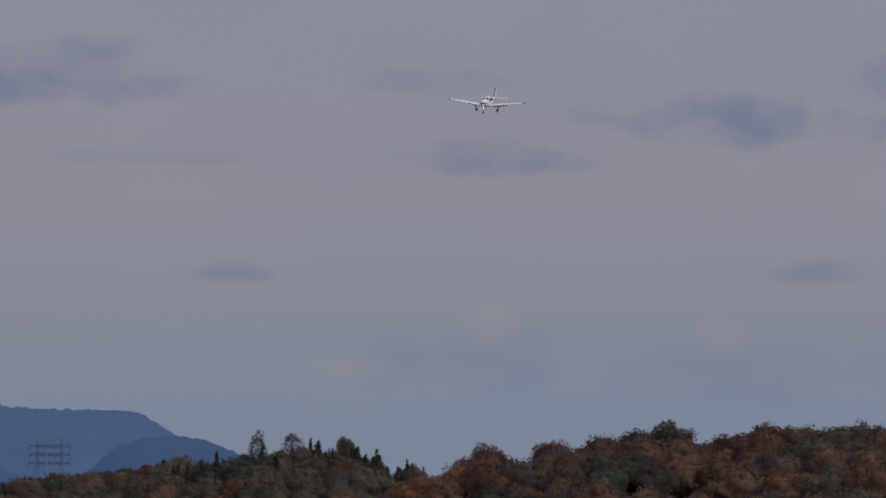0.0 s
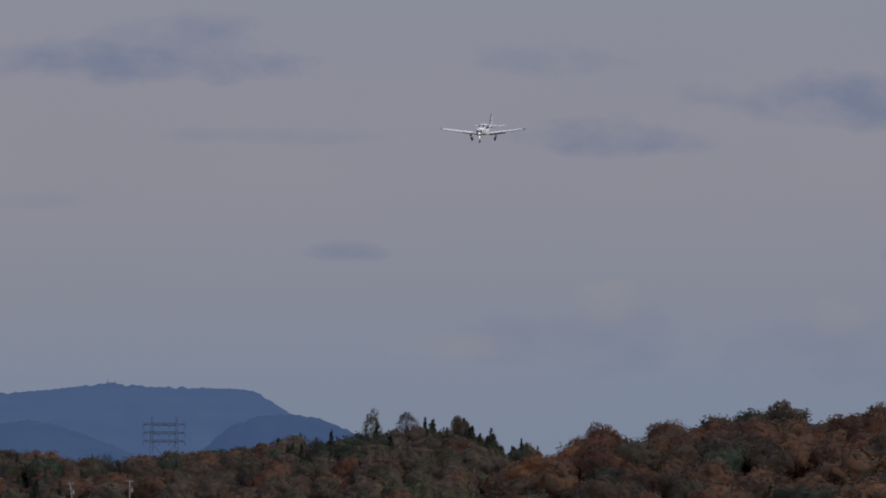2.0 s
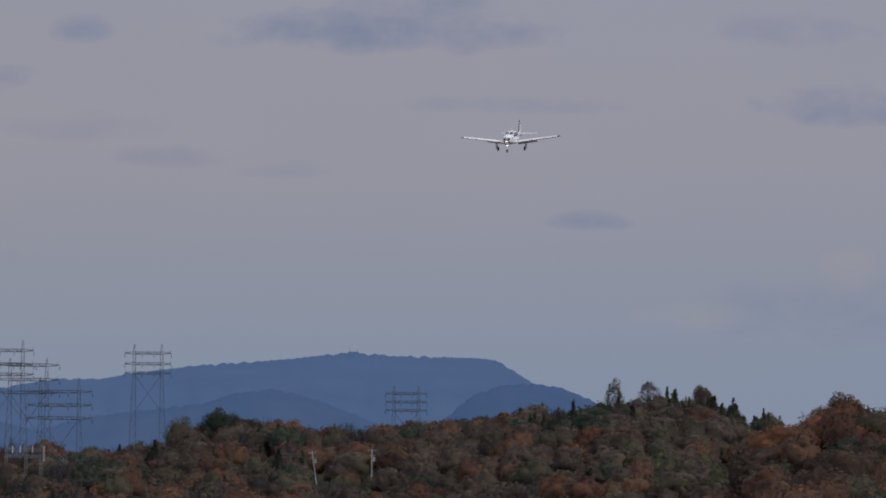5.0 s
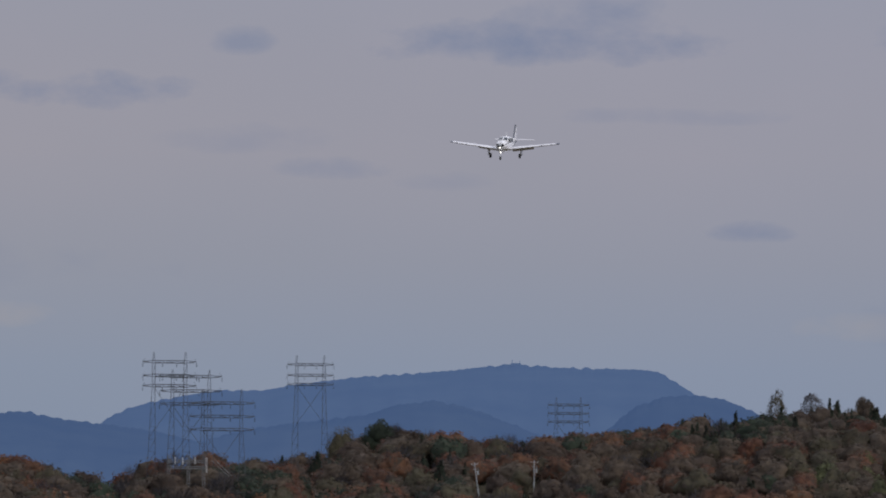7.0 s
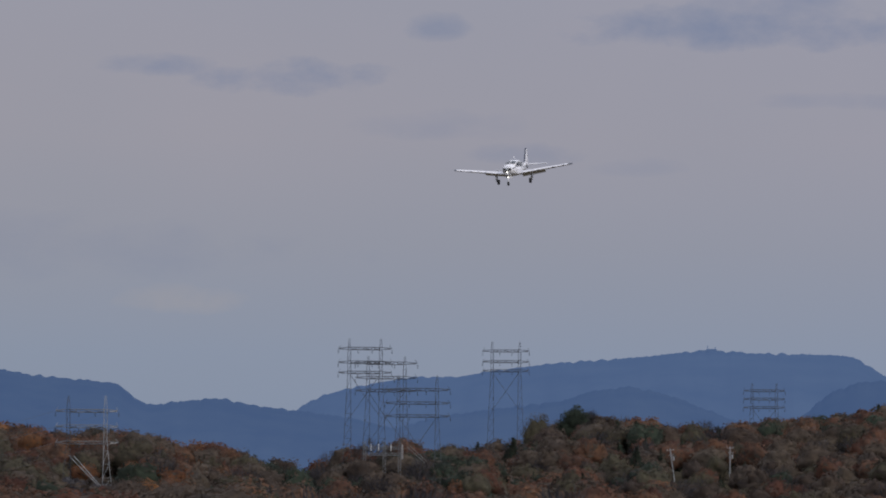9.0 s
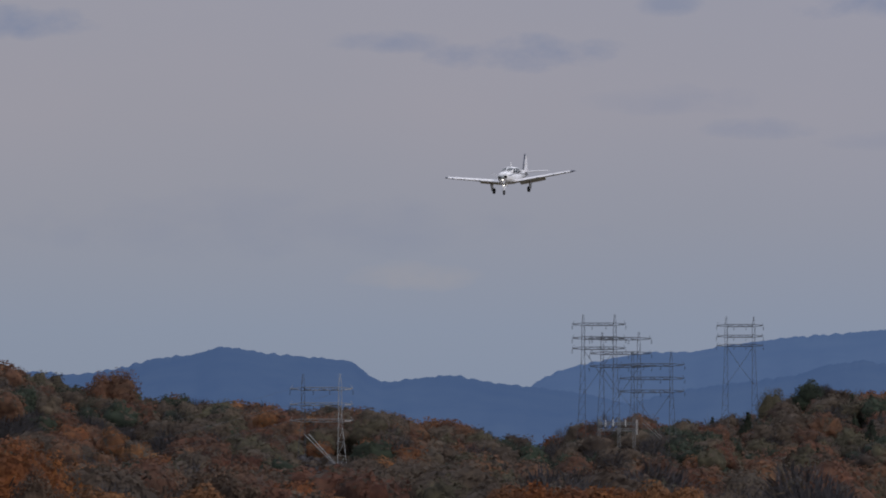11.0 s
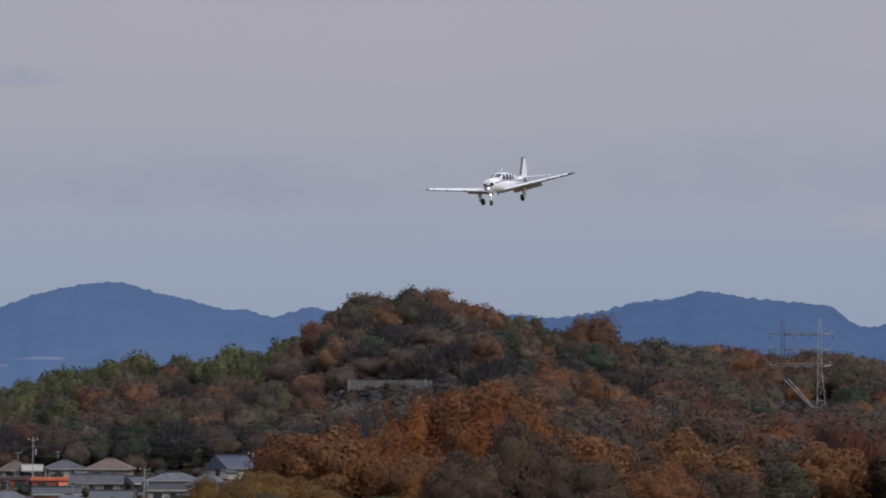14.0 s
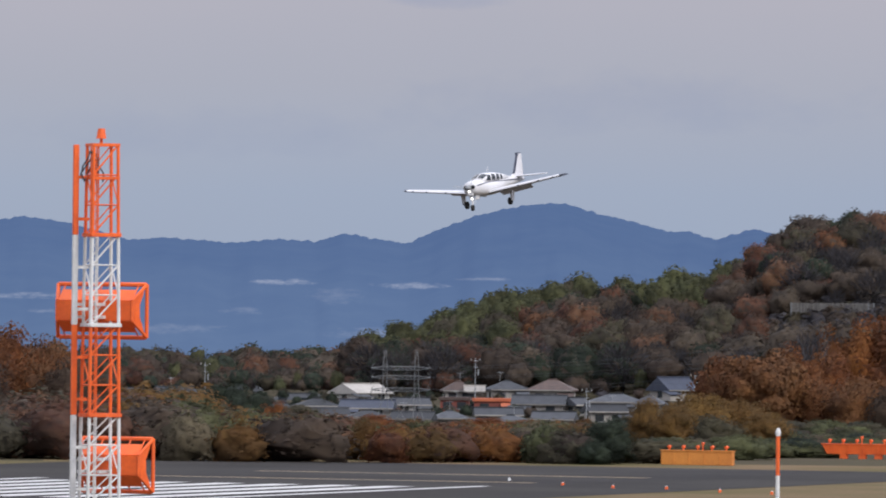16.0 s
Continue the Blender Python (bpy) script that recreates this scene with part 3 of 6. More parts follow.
def crown_cloud(rng, kind, n, size):
    """One tree's crown of unit height: rounded boughs of foliage under n leaf sprays. Returns points, triangles, the normals of
    the boughs that the leaves lie on, and a tone for each triangle."""
    mid, wide, high, k, fuzz = CROWNS[kind]
    rad = np.array((wide, wide, high))
    if kind == "bare":
        return bare_crown(rng, rad, mid, n)
    i = np.arange(k) + 0.5
    up = 1 - 1.75 * i / k
    flat = np.sqrt(np.maximum(0, 1 - up * up))
    dirs = unit(np.stack([flat * np.cos(i * 2.39996), flat * np.sin(i * 2.39996), up], -1) + rng.normal(size=(k, 3)) * 0.22)
    ball = (0.26 + 0.22 * rng.random(k)) * (17 / k) ** 0.33
    seat = dirs * (0.90 - ball + 0.30 * rng.random(k))[:, None]
    tone = rng.random(k)

    def shape(d):
        along = d @ seat.T
        disc = along ** 2 - ((seat ** 2).sum(1) - ball ** 2)[None]
        far = np.where((disc > 0) & (along > 0), along + np.sqrt(np.maximum(disc, 0)), 0.0)
        which = far.argmax(1)
        r = far.max(1)
        plain = r < 0.62
        r = np.maximum(r, 0.62)
        p = d * r[:, None]
        nrm = np.where(plain[:, None], d, 0.58 * (p - seat[which]) / ball[which][:, None] + 0.42 * d)
        return r, unit(nrm), which

    def skirt(d):
        """Conifers taper; bushes and broad trees keep their width down to the ground."""
        if kind == "cone":
            f = np.clip(1.0 - 0.85 * d[:, 2], 0.1, 1.5)
            return d * np.stack([f, f, np.ones(len(d))], -1)
        if kind not in ("shrub", "dome"):
            return d
        f = np.where(d[:, 2] < 0, 1 / np.maximum(0.35, np.sqrt(np.maximum(0.0, 1 - d[:, 2] ** 2))), 1.0)
        return d * np.stack([f, f, np.ones(len(d))], -1)

    d = rng.normal(size=(n, 3))
    d = unit(d)
    low = -0.8 if kind in ("shrub", "dome") else -0.6
    d[:, 2] = np.where(d[:, 2] < low, -d[:, 2], d[:, 2])
    r, nrm, which = shape(d)
    inner = 0.77 if n > 2000 else 0.84
    r = r * (inner + (0.94 - inner + (0.6 if n > 2000 else 0.45) * fuzz) * rng.random(n))
    p = skirt(d) * r[:, None] * rad + (0, 0, mid)
    p[:, 2] = np.maximum(p[:, 2], 0.02)
    nrm = unit(nrm / rad)
    face = unit(nrm + rng.normal(size=(n, 3)) * 0.45)
    side = unit(np.cross(face, rng.normal(size=(n, 3))))
    rise = np.cross(face, side)
    l = (size * (0.55 + 0.9 * rng.random(n) ** 1.5))[:, None]
    w1 = l * (0.45 + 0.3 * rng.random(n))[:, None]
    tri = np.stack([p - rise * l * 0.5 - side * w1, p - rise * l * 0.5 + side * w1, p + rise * l + side * w1 * (rng.random(n) - 0.5)[:, None]], 1).reshape(-1, 3)
    lean = np.repeat(unit(nrm + rng.normal(size=(n, 3)) * 0.16), 3, axis=0)
    faces = np.arange(3 * n).reshape(-1, 3)
    tones = 0.55 * tone[which] + 0.45 * rng.random(n)
    if kind == "high":
        return tri, faces, lean, tones
    rings, segs = (18, 30) if n > 2000 else (9, 14) if n > 200 else (5, 8)
    th = np.linspace(0.0, math.pi, rings + 1)
    ph = np.arange(segs) * 2 * math.pi / segs
    g = np.stack([np.sin(th)[:, None] * np.cos(ph), np.sin(th)[:, None] * np.sin(ph), np.cos(th)[:, None] + 0 * ph], -1).reshape(-1, 3)
    r, gn, gw = shape(g)
    q = skirt(g) * (r * ((0.75 if n > 2000 else 0.80) + 0.08 * rng.random(len(g))))[:, None] * rad + (0, 0, mid)
    q[:, 2] = np.maximum(q[:, 2], 0.01)
    i, j = np.meshgrid(np.arange(rings), np.arange(segs), indexing="ij")
    v0, v1, v2, v3 = i * segs + j, i * segs + (j + 1) % segs, (i + 1) * segs + (j + 1) % segs, (i + 1) * segs + j
    body = np.concatenate([np.stack([v0, v3, v2], -1).reshape(-1, 3), np.stack([v0, v2, v1], -1).reshape(-1, 3)])
    return (np.concatenate([q, tri]), np.concatenate([body, faces + len(q)]), np.concatenate([unit(gn / rad), lean]),
            np.concatenate([0.55 * tone[gw][body[:, 0]] + 0.45 * rng.random(len(body)), tones]))


def leaf_mesh(name, points, faces, normals, mats, index, tones):
    """One mesh from arrays of triangles."""
    n = len(faces)
    me = bpy.data.meshes.new(name)
    me.vertices.add(len(points))
    me.vertices.foreach_set("co", points.reshape(-1).astype(np.float32))
    me.loops.add(3 * n)
    me.loops.foreach_set("vertex_index", faces.reshape(-1).astype(np.int32))
    me.polygons.add(n)
    me.polygons.foreach_set("loop_start", np.arange(0, 3 * n, 3, dtype=np.int32))
    for m in mats:
        me.materials.append(m)
    me.polygons.foreach_set("material_index", index.astype(np.int32))
    me.attributes.new("tone", "FLOAT", "FACE").data.foreach_set("value", tones.astype(np.float32))
    me.attributes.new("bough", "FLOAT_VECTOR", "POINT").data.foreach_set("vector", normals.reshape(-1).astype(np.float32))
    me.update(calc_edges=True)
    return me


KINDS = {"s_bamboo": "shrub", "umber": "round", "s_amber": "shrub", "copper": "round", "amber": "round", "straw": "round", "s_straw": "shrub", "s_brown": "shrub", "s_rust": "shrub", "s_grey": "shrub", "s_olive": "shrub", "s_green": "shrub", "s_orange": "shrub", "rust": "round", "orange": "round", "brown": "round", "grey": "bare", "olive": "round", "green": "round", "cedar": "cone", "bamboo": "plume"}
PAINT = {"s_bamboo": "bamboo", "s_amber": "amber", "s_straw": "straw", "cedar": "green", "s_brown": "brown", "s_rust": "rust", "s_grey": "grey", "s_olive": "olive", "s_green": "green", "s_orange": "orange"}


WOODS = []


def wood(name, label, spots, cards, card, seed):
    """Note one far wood, to be grown by grow_woods(). spots: x, y, height, width, species."""
    WOODS.append((name, label, spots, cards, card, seed))


def grow_woods():
    """Grow each wood as stuff; trees hidden deep behind others carry fewer leaves."""
    every = []
    for w, (name, label, spots, cards, card, seed) in enumerate(WOODS):
        a = np.array([q[:4] for q in spots])
        z = ground_z(a[:, 0], a[:, 1])
        d = np.hypot(a[:, 0], a[:, 1])
        b = np.degrees(np.arctan2(a[:, 0], a[:, 1]))
        for i in range(len(spots)):
            every.append((d[i], b[i], math.degrees(math.atan2(z[i] + a[i, 2] - EYE, d[i])), math.degrees(a[i, 3] * 0.3 / d[i]), w, i, z[i]))
    every.sort()
    horizon = np.full(2400, -9.0)
    full = {}
    for d, b, e, half, w, i, z in every:
        k0, k1 = int((b - half + 6) * 100), int((b + half + 6) * 100) + 1
        full[w, i] = e > horizon[k0:k1].min() + 0.01 and e > (-0.45 if b > 8.9 else -1.4)
        horizon[k0:k1] = np.maximum(horizon[k0:k1], e - 0.14 * half * 6)
    for w, (name, label, spots, cards, card, seed) in enumerate(WOODS):
        rng = np.random.default_rng(seed)
        shapes = {s: [crown_cloud(rng, KINDS[s], cards, card) for _ in range(5)] for s in KINDS}
        bare = {s: [crown_cloud(rng, KINDS[s], 40, card * 2) for _ in range(2)] for s in KINDS}
        names = sorted({PAINT.get(s[4], s[4]) for s in spots})
        P, F, N, I, T, base = [], [], [], [], [], 0
        zs = ground_z([q[0] for q in spots], [q[1] for q in spots])
        for i, ((x, y, h, wd, s), z) in enumerate(zip(spots, zs)):
            points, faces, normals, tones = shapes[s][rng.integers(5)]
            a = rng.random() * 6.283
            if not full[w, i]:
                points, faces, normals, tones = bare[s][rng.integers(2)]
            ca, sa = math.cos(a), math.sin(a)
            points = points * (0.82 + 0.36 * rng.random(), 0.82 + 0.36 * rng.random(), 1.0)
            P.append(np.stack([(points[:, 0] * ca - points[:, 1] * sa) * wd + x, (points[:, 0] * sa + points[:, 1] * ca) * wd + y, points[:, 2] * h + z], -1))
            N.append(np.stack([normals[:, 0] * ca - normals[:, 1] * sa, normals[:, 0] * sa + normals[:, 1] * ca, normals[:, 2]], -1))
            F.append(faces + base)
            kind = np.full(len(faces), names.index(PAINT.get(s, s)))
            if "brown" in names and s != "bamboo" and s[:2] != "s_":
                kind[rng.random(len(faces)) < 0.14] = names.index("brown")
            I.append(kind)
            T.append(0.62 * rng.random() + 0.38 * tones)
            base += len(points)
        ob = new(name, leaf_mesh(name, np.concatenate(P), np.concatenate(F), np.concatenate(N), [M[k] for k in names], np.concatenate(I), np.concatenate(T)))
        tagged(ob, label, "woodland", kind="stuff")


def scatter(rng, b0, b1, d0, d1, step):
    """Uneven planting over a sector of the land."""
    out = []
    d = d0
    while d < d1:
        db = math.degrees(step / d)
        b = b0 + rng.random() * db
        while b < b1:
            out.append((b + (rng.random() - 0.5) * db * 0.9, d + (rng.random() - 0.5) * step * 1.2))
            b += db
        d += step
    return out


def choose(rng, table):
    r, total = rng.random() * sum(v for _, v in table), 0
    for k, v in table:
        total += v
        if r <= total:
            return k
    return table[-1][0]


def patch(b, d, seed, scale=0.02):
    p = pol(b, d)
    return noise.noise((p.x * scale, p.y * scale * 0.5, seed))


# open strips before the fence, the pylons and the poles: bearings and distances
CLEARINGS = [(2.10, 3.0, 1540, 1661), (4.98, 5.50, 1545, 1716), (9.40, 9.52, 1985, 2090), (9.02, 9.18, 1985, 2090), (6.6, 7.25, 1850, 1910), (7.04, 7.38, 1800, 1832), (-3.2, 1.8, 1440, 1562)]


def woods():
    rng = np.random.default_rng(3)

    def plant(b0, b1, d0, d1, step, table_at, size, seed):
        spots = []
        for b, d in scatter(rng, b0, b1, d0, d1, step):
            if any(c0 < b < c1 and e0 < d < e1 for c0, c1, e0, e1 in CLEARINGS):
                continue
            s = choose(rng, table_at(b, d))
            h = size * (0.62 + 0.50 * rng.random() ** 1.3) * (0.95 if s == "cedar" else 1.0)
            p = pol(b, d)
            spots.append((p.x, p.y, h, h * (0.9 + 0.4 * rng.random()), s))
        return spots

    def south(b, d):
        k = patch(b, d, 1)
        return [("brown", 0.8), ("rust", 6 + 6 * k), ("copper", max(0.2, 0.6 + 5 * k)), ("olive", 0.6), ("green", max(0.2, 1.2 - 4 * k)), ("umber", 6)]

    def pines(b, d):
        k = patch(b, d, 2)
        if 10.4 < b < 12.3 and d > 2150:
            return [("cedar", 7), ("green", 2), ("grey", 0.8), ("brown", 0.8)]
        if b > 11.0 and d > 1950:
            return [("bamboo", 2), ("olive", 2), ("rust", 2), ("brown", 4)]
        return [("brown", 4), ("rust", 2.5 + 3 * k), ("olive", 1.2), ("grey", 1.0), ("green", max(0.1, 0.6 - 2 * k)), ("cedar", 0.8)]

    def saddle(b, d):
        k = patch(b, d, 3)
        return [("rust", 3 + 5 * k), ("copper", max(0.2, 0.8 + 4 * k)), ("brown", 3), ("grey", 2.5), ("green", max(0.2, 1.5 - 3 * k)), ("olive", 1.2)]

    def hill(b, d):
        k = patch(b, d, 4)
        if b < 2.0 and d > 1728 - 50 * (b < 0.5):
            return [("bamboo", 12), ("olive", 0.5)]
        if b < 1.9 and d > 1712 - 50 * (b < 0.5):
            return [("green", 2), ("bamboo", 6)]
        if -0.1 < b < 2.3 and 1622 < d < 1715:
            return [("rust", 5 + 5 * k), ("brown", 5), ("olive", 1.0), ("grey", 1.0), ("orange", max(0, 3 * k))]
        # darker kinds at the hill's foot stand in for the shade there
        if d < 1600 and b < 2.4:
            return [("grey", 4), ("green", 4), ("brown", 2)]
        if 1.95 < b < 3.6 and d > 1735:
            return [("rust", 6), ("copper", 3), ("brown", 3), ("olive", 2), ("green", 0.8), ("orange", 0.8)]
        if b > 3.5:
            return [("rust", 3 + 5 * k), ("copper", max(0.3, 1 + 4 * k)), ("brown", 3), ("grey", 2), ("green", max(0.2, 1.8 - 3 * k)), ("olive", 1.2)]
        return [("grey", 4), ("brown", 5), ("rust", 0.9 + 2 * k), ("green", 1.2 - 2 * k), ("olive", 1.0)]

    def left(b, d):
        k = patch(b, d, 5)
        return [("green", 2.5 + 4 * k), ("brown", 3), ("rust", 2.0), ("grey", 3), ("olive", 2.5), ("bamboo", 1)]

    wood("woodland_south", "autumn woodland on a rounded hill", plant(11.9, 16.2, 1270, 1475, 7.0, south, 9.8, 1), 820, 0.030, 11)
    wood("woodland_pine_ridge", "mixed autumn woodland with dark conifers on the ridge", plant(7.4, 12.4, 1900, 2275, 8.4, pines, 9.8, 2), 460, 0.039, 12)
    wood("woodland_saddle", "brown autumn woodland in the saddle", plant(4.2, 8.2, 1560, 1975, 8.0, saddle, 9.5, 3), 560, 0.034, 13)
    wood("woodland_fence_hill", "leafless and rust-coloured woodland on the hill", plant(-0.6, 5.8, 1500, 1825, 7.4, hill, 9.8, 4), 740, 0.030, 14)
    def near(b, d):
        k = patch(b, d, 6, 0.015)
        return [("brown", 4), ("rust", 3 + 5 * k), ("grey", 3), ("orange", max(0.3, 5 * k)), ("olive", 1)]

    wood("woodland_near", "autumn woodland below the hills", plant(2.3, 8.6, 1010, 1290, 11.0, near, 12.5, 6), 1100, 0.026, 16)
    brush = []
    for b, d in scatter(rng, 2.1, 3.15, 1555, 1674, 3.2) + scatter(rng, 5.0, 5.48, 1555, 1712, 4.0):
        q = pol(b, d)
        h = (2.0 if d < 1655 else 3.2) + 1.0 * rng.random()
        brush.append((q.x, q.y, h, h * 1.5, choose(rng, [("s_grey", 4), ("s_brown", 3), ("s_olive", 0.6)])))
    wood("brushwood", "low grey-brown brushwood on the cleared slopes", brush, 130, 0.12, 17)
    hedge = []
    for b, d in scatter(rng, -3.6, 4.4, 543, 690, 4.4):
        q = pol(b, d)
        if 0.88 < b < 1.3 and d < 600:
            continue
        if b > 1.0 and (d * math.sin(radians(AXIS - b)) < 192.5 or d < 543):
            continue
        k = patch(b, d, 9, 0.03)
        sill = -0.90 if b > 1.24 else -0.815 if b > -0.75 else -0.76 if b > -1.6 else -0.62
        h = EYE + d * math.tan(radians(sill)) - float(ground_z(q.x, q.y))
        h = min(3.6, max(1.0, h)) * (0.7 + 0.42 * rng.random() + 0.2 * k)
        mixed = [("s_brown", 0.8), ("s_rust", 2 + 6 * k), ("s_olive", 3.5 - 3 * k), ("s_straw", 1.8), ("s_amber", 3.5), ("s_bamboo", 2.5), ("s_green", max(0.3, 1 - 4 * k)), ("s_orange", max(0.8, 2 + 7 * k))]
        if b < -1.75:
            mixed = [("s_brown", 3), ("s_rust", 4), ("s_amber", 1), ("s_olive", 1)]
        if b > 1.24:
            mixed = [("s_green", 1.2), ("s_olive", 3), ("s_brown", 2.5), ("s_bamboo", 4)]
        hedge.append((q.x, q.y, h, h * (1.5 + 0.6 * rng.random()) * (1.9 if b > 1.24 else 1.0), choose(rng, mixed)))
    wood("shrubbery", "dense autumn shrubbery along the far edge of the airfield", hedge, 640, 0.042, 18)
    wood("woodland_valley", "dark mixed woodland behind the village", plant(-3.7, 0.6, 1980, 2380, 13.0, left, 9.5, 5) + plant(-3.7, -0.1, 1640, 1980, 10.5, left, 6.8, 5), 180, 0.045, 15)
    wood("village_trees", "small dark garden trees behind the village", plant(-3.7, 1.4, 1560, 1640, 6.0, left, 4.6, 7), 120, 0.06, 19)
    garden = []
    for b, d in scatter(rng, -3.4, 1.3, 1385, 1560, 7.0):
        q = pol(b, d)
        h = 1.1 + 1.4 * rng.random() ** 2
        garden.append((q.x, q.y, h, h * (1.0 + 0.5 * rng.random()), choose(rng, [("s_green", 4), ("s_olive", 3), ("s_brown", 2), ("s_rust", 0.8), ("s_grey", 1)])))
    wood("garden_shrubs", "dark garden shrubs and small trees between the village houses", garden, 150, 0.10, 23)
    grow_woods()


# ---------------------------------------------------------------- aeroplane
FIN_TOP = Vector((0, -5.55, 1.60))


def ellipse_ring(y, half, top, low, n=20, flat=2.4):
    mid, hh = (top + low) / 2, (top - low) / 2
    ring = []
    for k in range(n):
        a = 2 * math.pi * k / n
        c, s = math.cos(a), math.sin(a)
        ring.append((half * math.copysign(abs(c) ** (2 / flat), c), y, mid + hh * math.copysign(abs(s) ** (2 / flat), s)))
    return ring


def aerofoil(x, y_lead, chord, z, thick, droop=0.0):
    pts = [(0.0, 0.0), (0.03, 0.45), (0.12, 0.85), (0.3, 1.0), (0.6, 0.65), (1.0, 0.04), (1.0, -0.04), (0.6, -0.35), (0.3, -0.55), (0.1, -0.45)]
    return [(x, y_lead - chord * p, z + thick * chord * q * 0.6 - droop * p) for p, q in pts]


def aeroplane():
    plane = hold("light_aeroplane", Matrix.Identity(4), "white single-engine light aeroplane with navy trim and lowered wheels", "aeroplane")
    hull = [(2.32, 0.30, 0.16, -0.36), (2.15, 0.42, 0.28, -0.48), (1.6, 0.50, 0.37, -0.56), (1.05, 0.53, 0.38, -0.60), (0.35, 0.56, 0.34, -0.62), (-0.6, 0.56, 0.36, -0.60),
            (-1.6, 0.52, 0.42, -0.52), (-2.6, 0.40, 0.46, -0.38), (-3.8, 0.26, 0.42, -0.18), (-5.0, 0.14, 0.34, -0.02), (-5.95, 0.06, 0.26, 0.08)]
    part("fuselage", loft(bmesh.new(), [ellipse_ring(*h) for h in hull]), M["plane_white"], plane, smooth=True)
    roof = [(1.10, 0.40, 0.42, 0.1), (0.75, 0.46, 0.56, 0.1), (0.35, 0.51, 0.69, 0.1), (-0.3, 0.525, 0.73, 0.1), (-1.1, 0.51, 0.71, 0.1), (-2.0, 0.44, 0.63, 0.1), (-3.2, 0.27, 0.47, 0.1)]

    def skin(y, z, out=0.012):
        """Half width of the cabin at a station and height."""
        best = 0.0
        for rings, power in ((hull, 2.4), (roof, 2.8)):
            ys = [h[0] for h in rings][::-1]
            half, top, low = (float(np.interp(y, ys, [h[k] for h in rings][::-1])) for k in (1, 2, 3))
            q = abs((z - (top + low) / 2) / ((top - low) / 2))
            if q < 1:
                best = max(best, half * (1 - q ** power) ** (1 / power))
        return best + out

    def pane(name, outline, s, label):
        """A window that follows the cabin's skin; outline: lower and upper edges as y, z pairs."""
        bm = bmesh.new()
        (a, b), (c, d) = outline
        n, m = 5, 5
        grid = []
        for j in range(m + 1):
            row = []
            for i in range(n + 1):
                lo = Vector(a).lerp(Vector(b), i / n)
                hi = Vector(c).lerp(Vector(d), i / n)
                y, z = lo.lerp(hi, j / m)
                row.append(bm.verts.new((s * skin(y, z), y, z)))
            grid.append(row)
        for j in range(m):
            for i in range(n):
                bm.faces.new((grid[j][i], grid[j][i + 1], grid[j + 1][i + 1], grid[j + 1][i]))
        return part(name, bm, M["plane_glass"], plane, label, True)
    part("cabin_roof", loft(bmesh.new(), [ellipse_ring(*h, flat=2.8) for h in roof]), M["plane_white"], plane, smooth=True)
    # windscreen in two panes and side windows
    for s in (-1, 1):
        bm = bmesh.new()
        rows = []
        for i in range(7):
            y = 1.06 - 0.62 * i / 6
            wide, top = (float(np.interp(y, [h[0] for h in roof][::-1], [h[k] for h in roof][::-1])) for k in (1, 2))
            mid = (top + 0.1) / 2
            row = []
            for j in range(8):
                a = radians(88.0 - (88.0 - (30.0 + 10 * i / 6)) * j / 7)
                c, q = math.cos(a) ** (2 / 2.8), math.sin(a) ** (2 / 2.8)
                row.append(bm.verts.new((s * (wide + 0.012) * c, y + 0.012, mid + (top - mid + 0.014) * q)))
            rows.append(row)
        for r0, r1 in zip(rows, rows[1:]):
            for j in range(7):
                bm.faces.new((r0[j], r0[j + 1], r1[j + 1], r1[j]))
        part("windscreen_pane", bm, M["plane_glass"], plane, "dark tinted windscreen pane")
        for y0, y1, z0, z1, lean in ((0.76, 0.17, 0.27, 0.60, 0.30), (0.04, -0.50, 0.27, 0.63, 0.06), (-0.66, -1.12, 0.27, 0.62, 0.05), (-1.30, -1.72, 0.29, 0.58, 0.06)):
            pane("side_window", (((y0, z0), (y1, z0)), ((y0 - lean, z1), (y1 + 0.03, z1))), s, "dark side window")
        # trim line along the side
        bm = bmesh.new()
        pts = [(y, skin(y, z, 0.008), z) for y, z in ((2.1, 0.02), (1.6, 0.08), (1.2, 0.12), (0.6, 0.16), (0.0, 0.18), (-0.8, 0.18), (-1.6, 0.17), (-2.3, 0.17), (-3.0, 0.17), (-3.8, 0.17), (-4.8, 0.17))]
        lo = [bm.verts.new((s * x, y, z - 0.035)) for y, x, z in pts]
        hi = [bm.verts.new((s * x, y, z + 0.035)) for y, x, z in pts]
        for k in range(len(pts) - 1):
            bm.faces.new((lo[k], lo[k + 1], hi[k + 1], hi[k]))
        part("trim_stripe", bm, M["plane_navy"], plane, "navy stripe along the fuselage")
        # wing, flap, tip, tail plane
        rise = math.tan(radians(7.2))
        rings = [aerofoil(s * x, 0.62 - 0.07 * x, 2.13 - 0.215 * x, -0.50 + rise * x, 0.15) for x in (0.35, 0.9, 2.0, 3.2, 4.3, 4.85)]
        wing = part("wing", loft(bmesh.new(), rings), M["plane_white"], plane, smooth=False)
        rings = [aerofoil(s * x, 0.62 - 0.07 * x - k, (2.13 - 0.215 * x) * c, -0.50 + rise * x, 0.15) for x, k, c in ((4.85, 0.0, 1.0), (5.02, 0.02, 0.97), (5.10, 0.14, 0.75))]
        part("wing_tip", loft(bmesh.new(), rings), M["plane_navy"], wing, "navy wing tip")
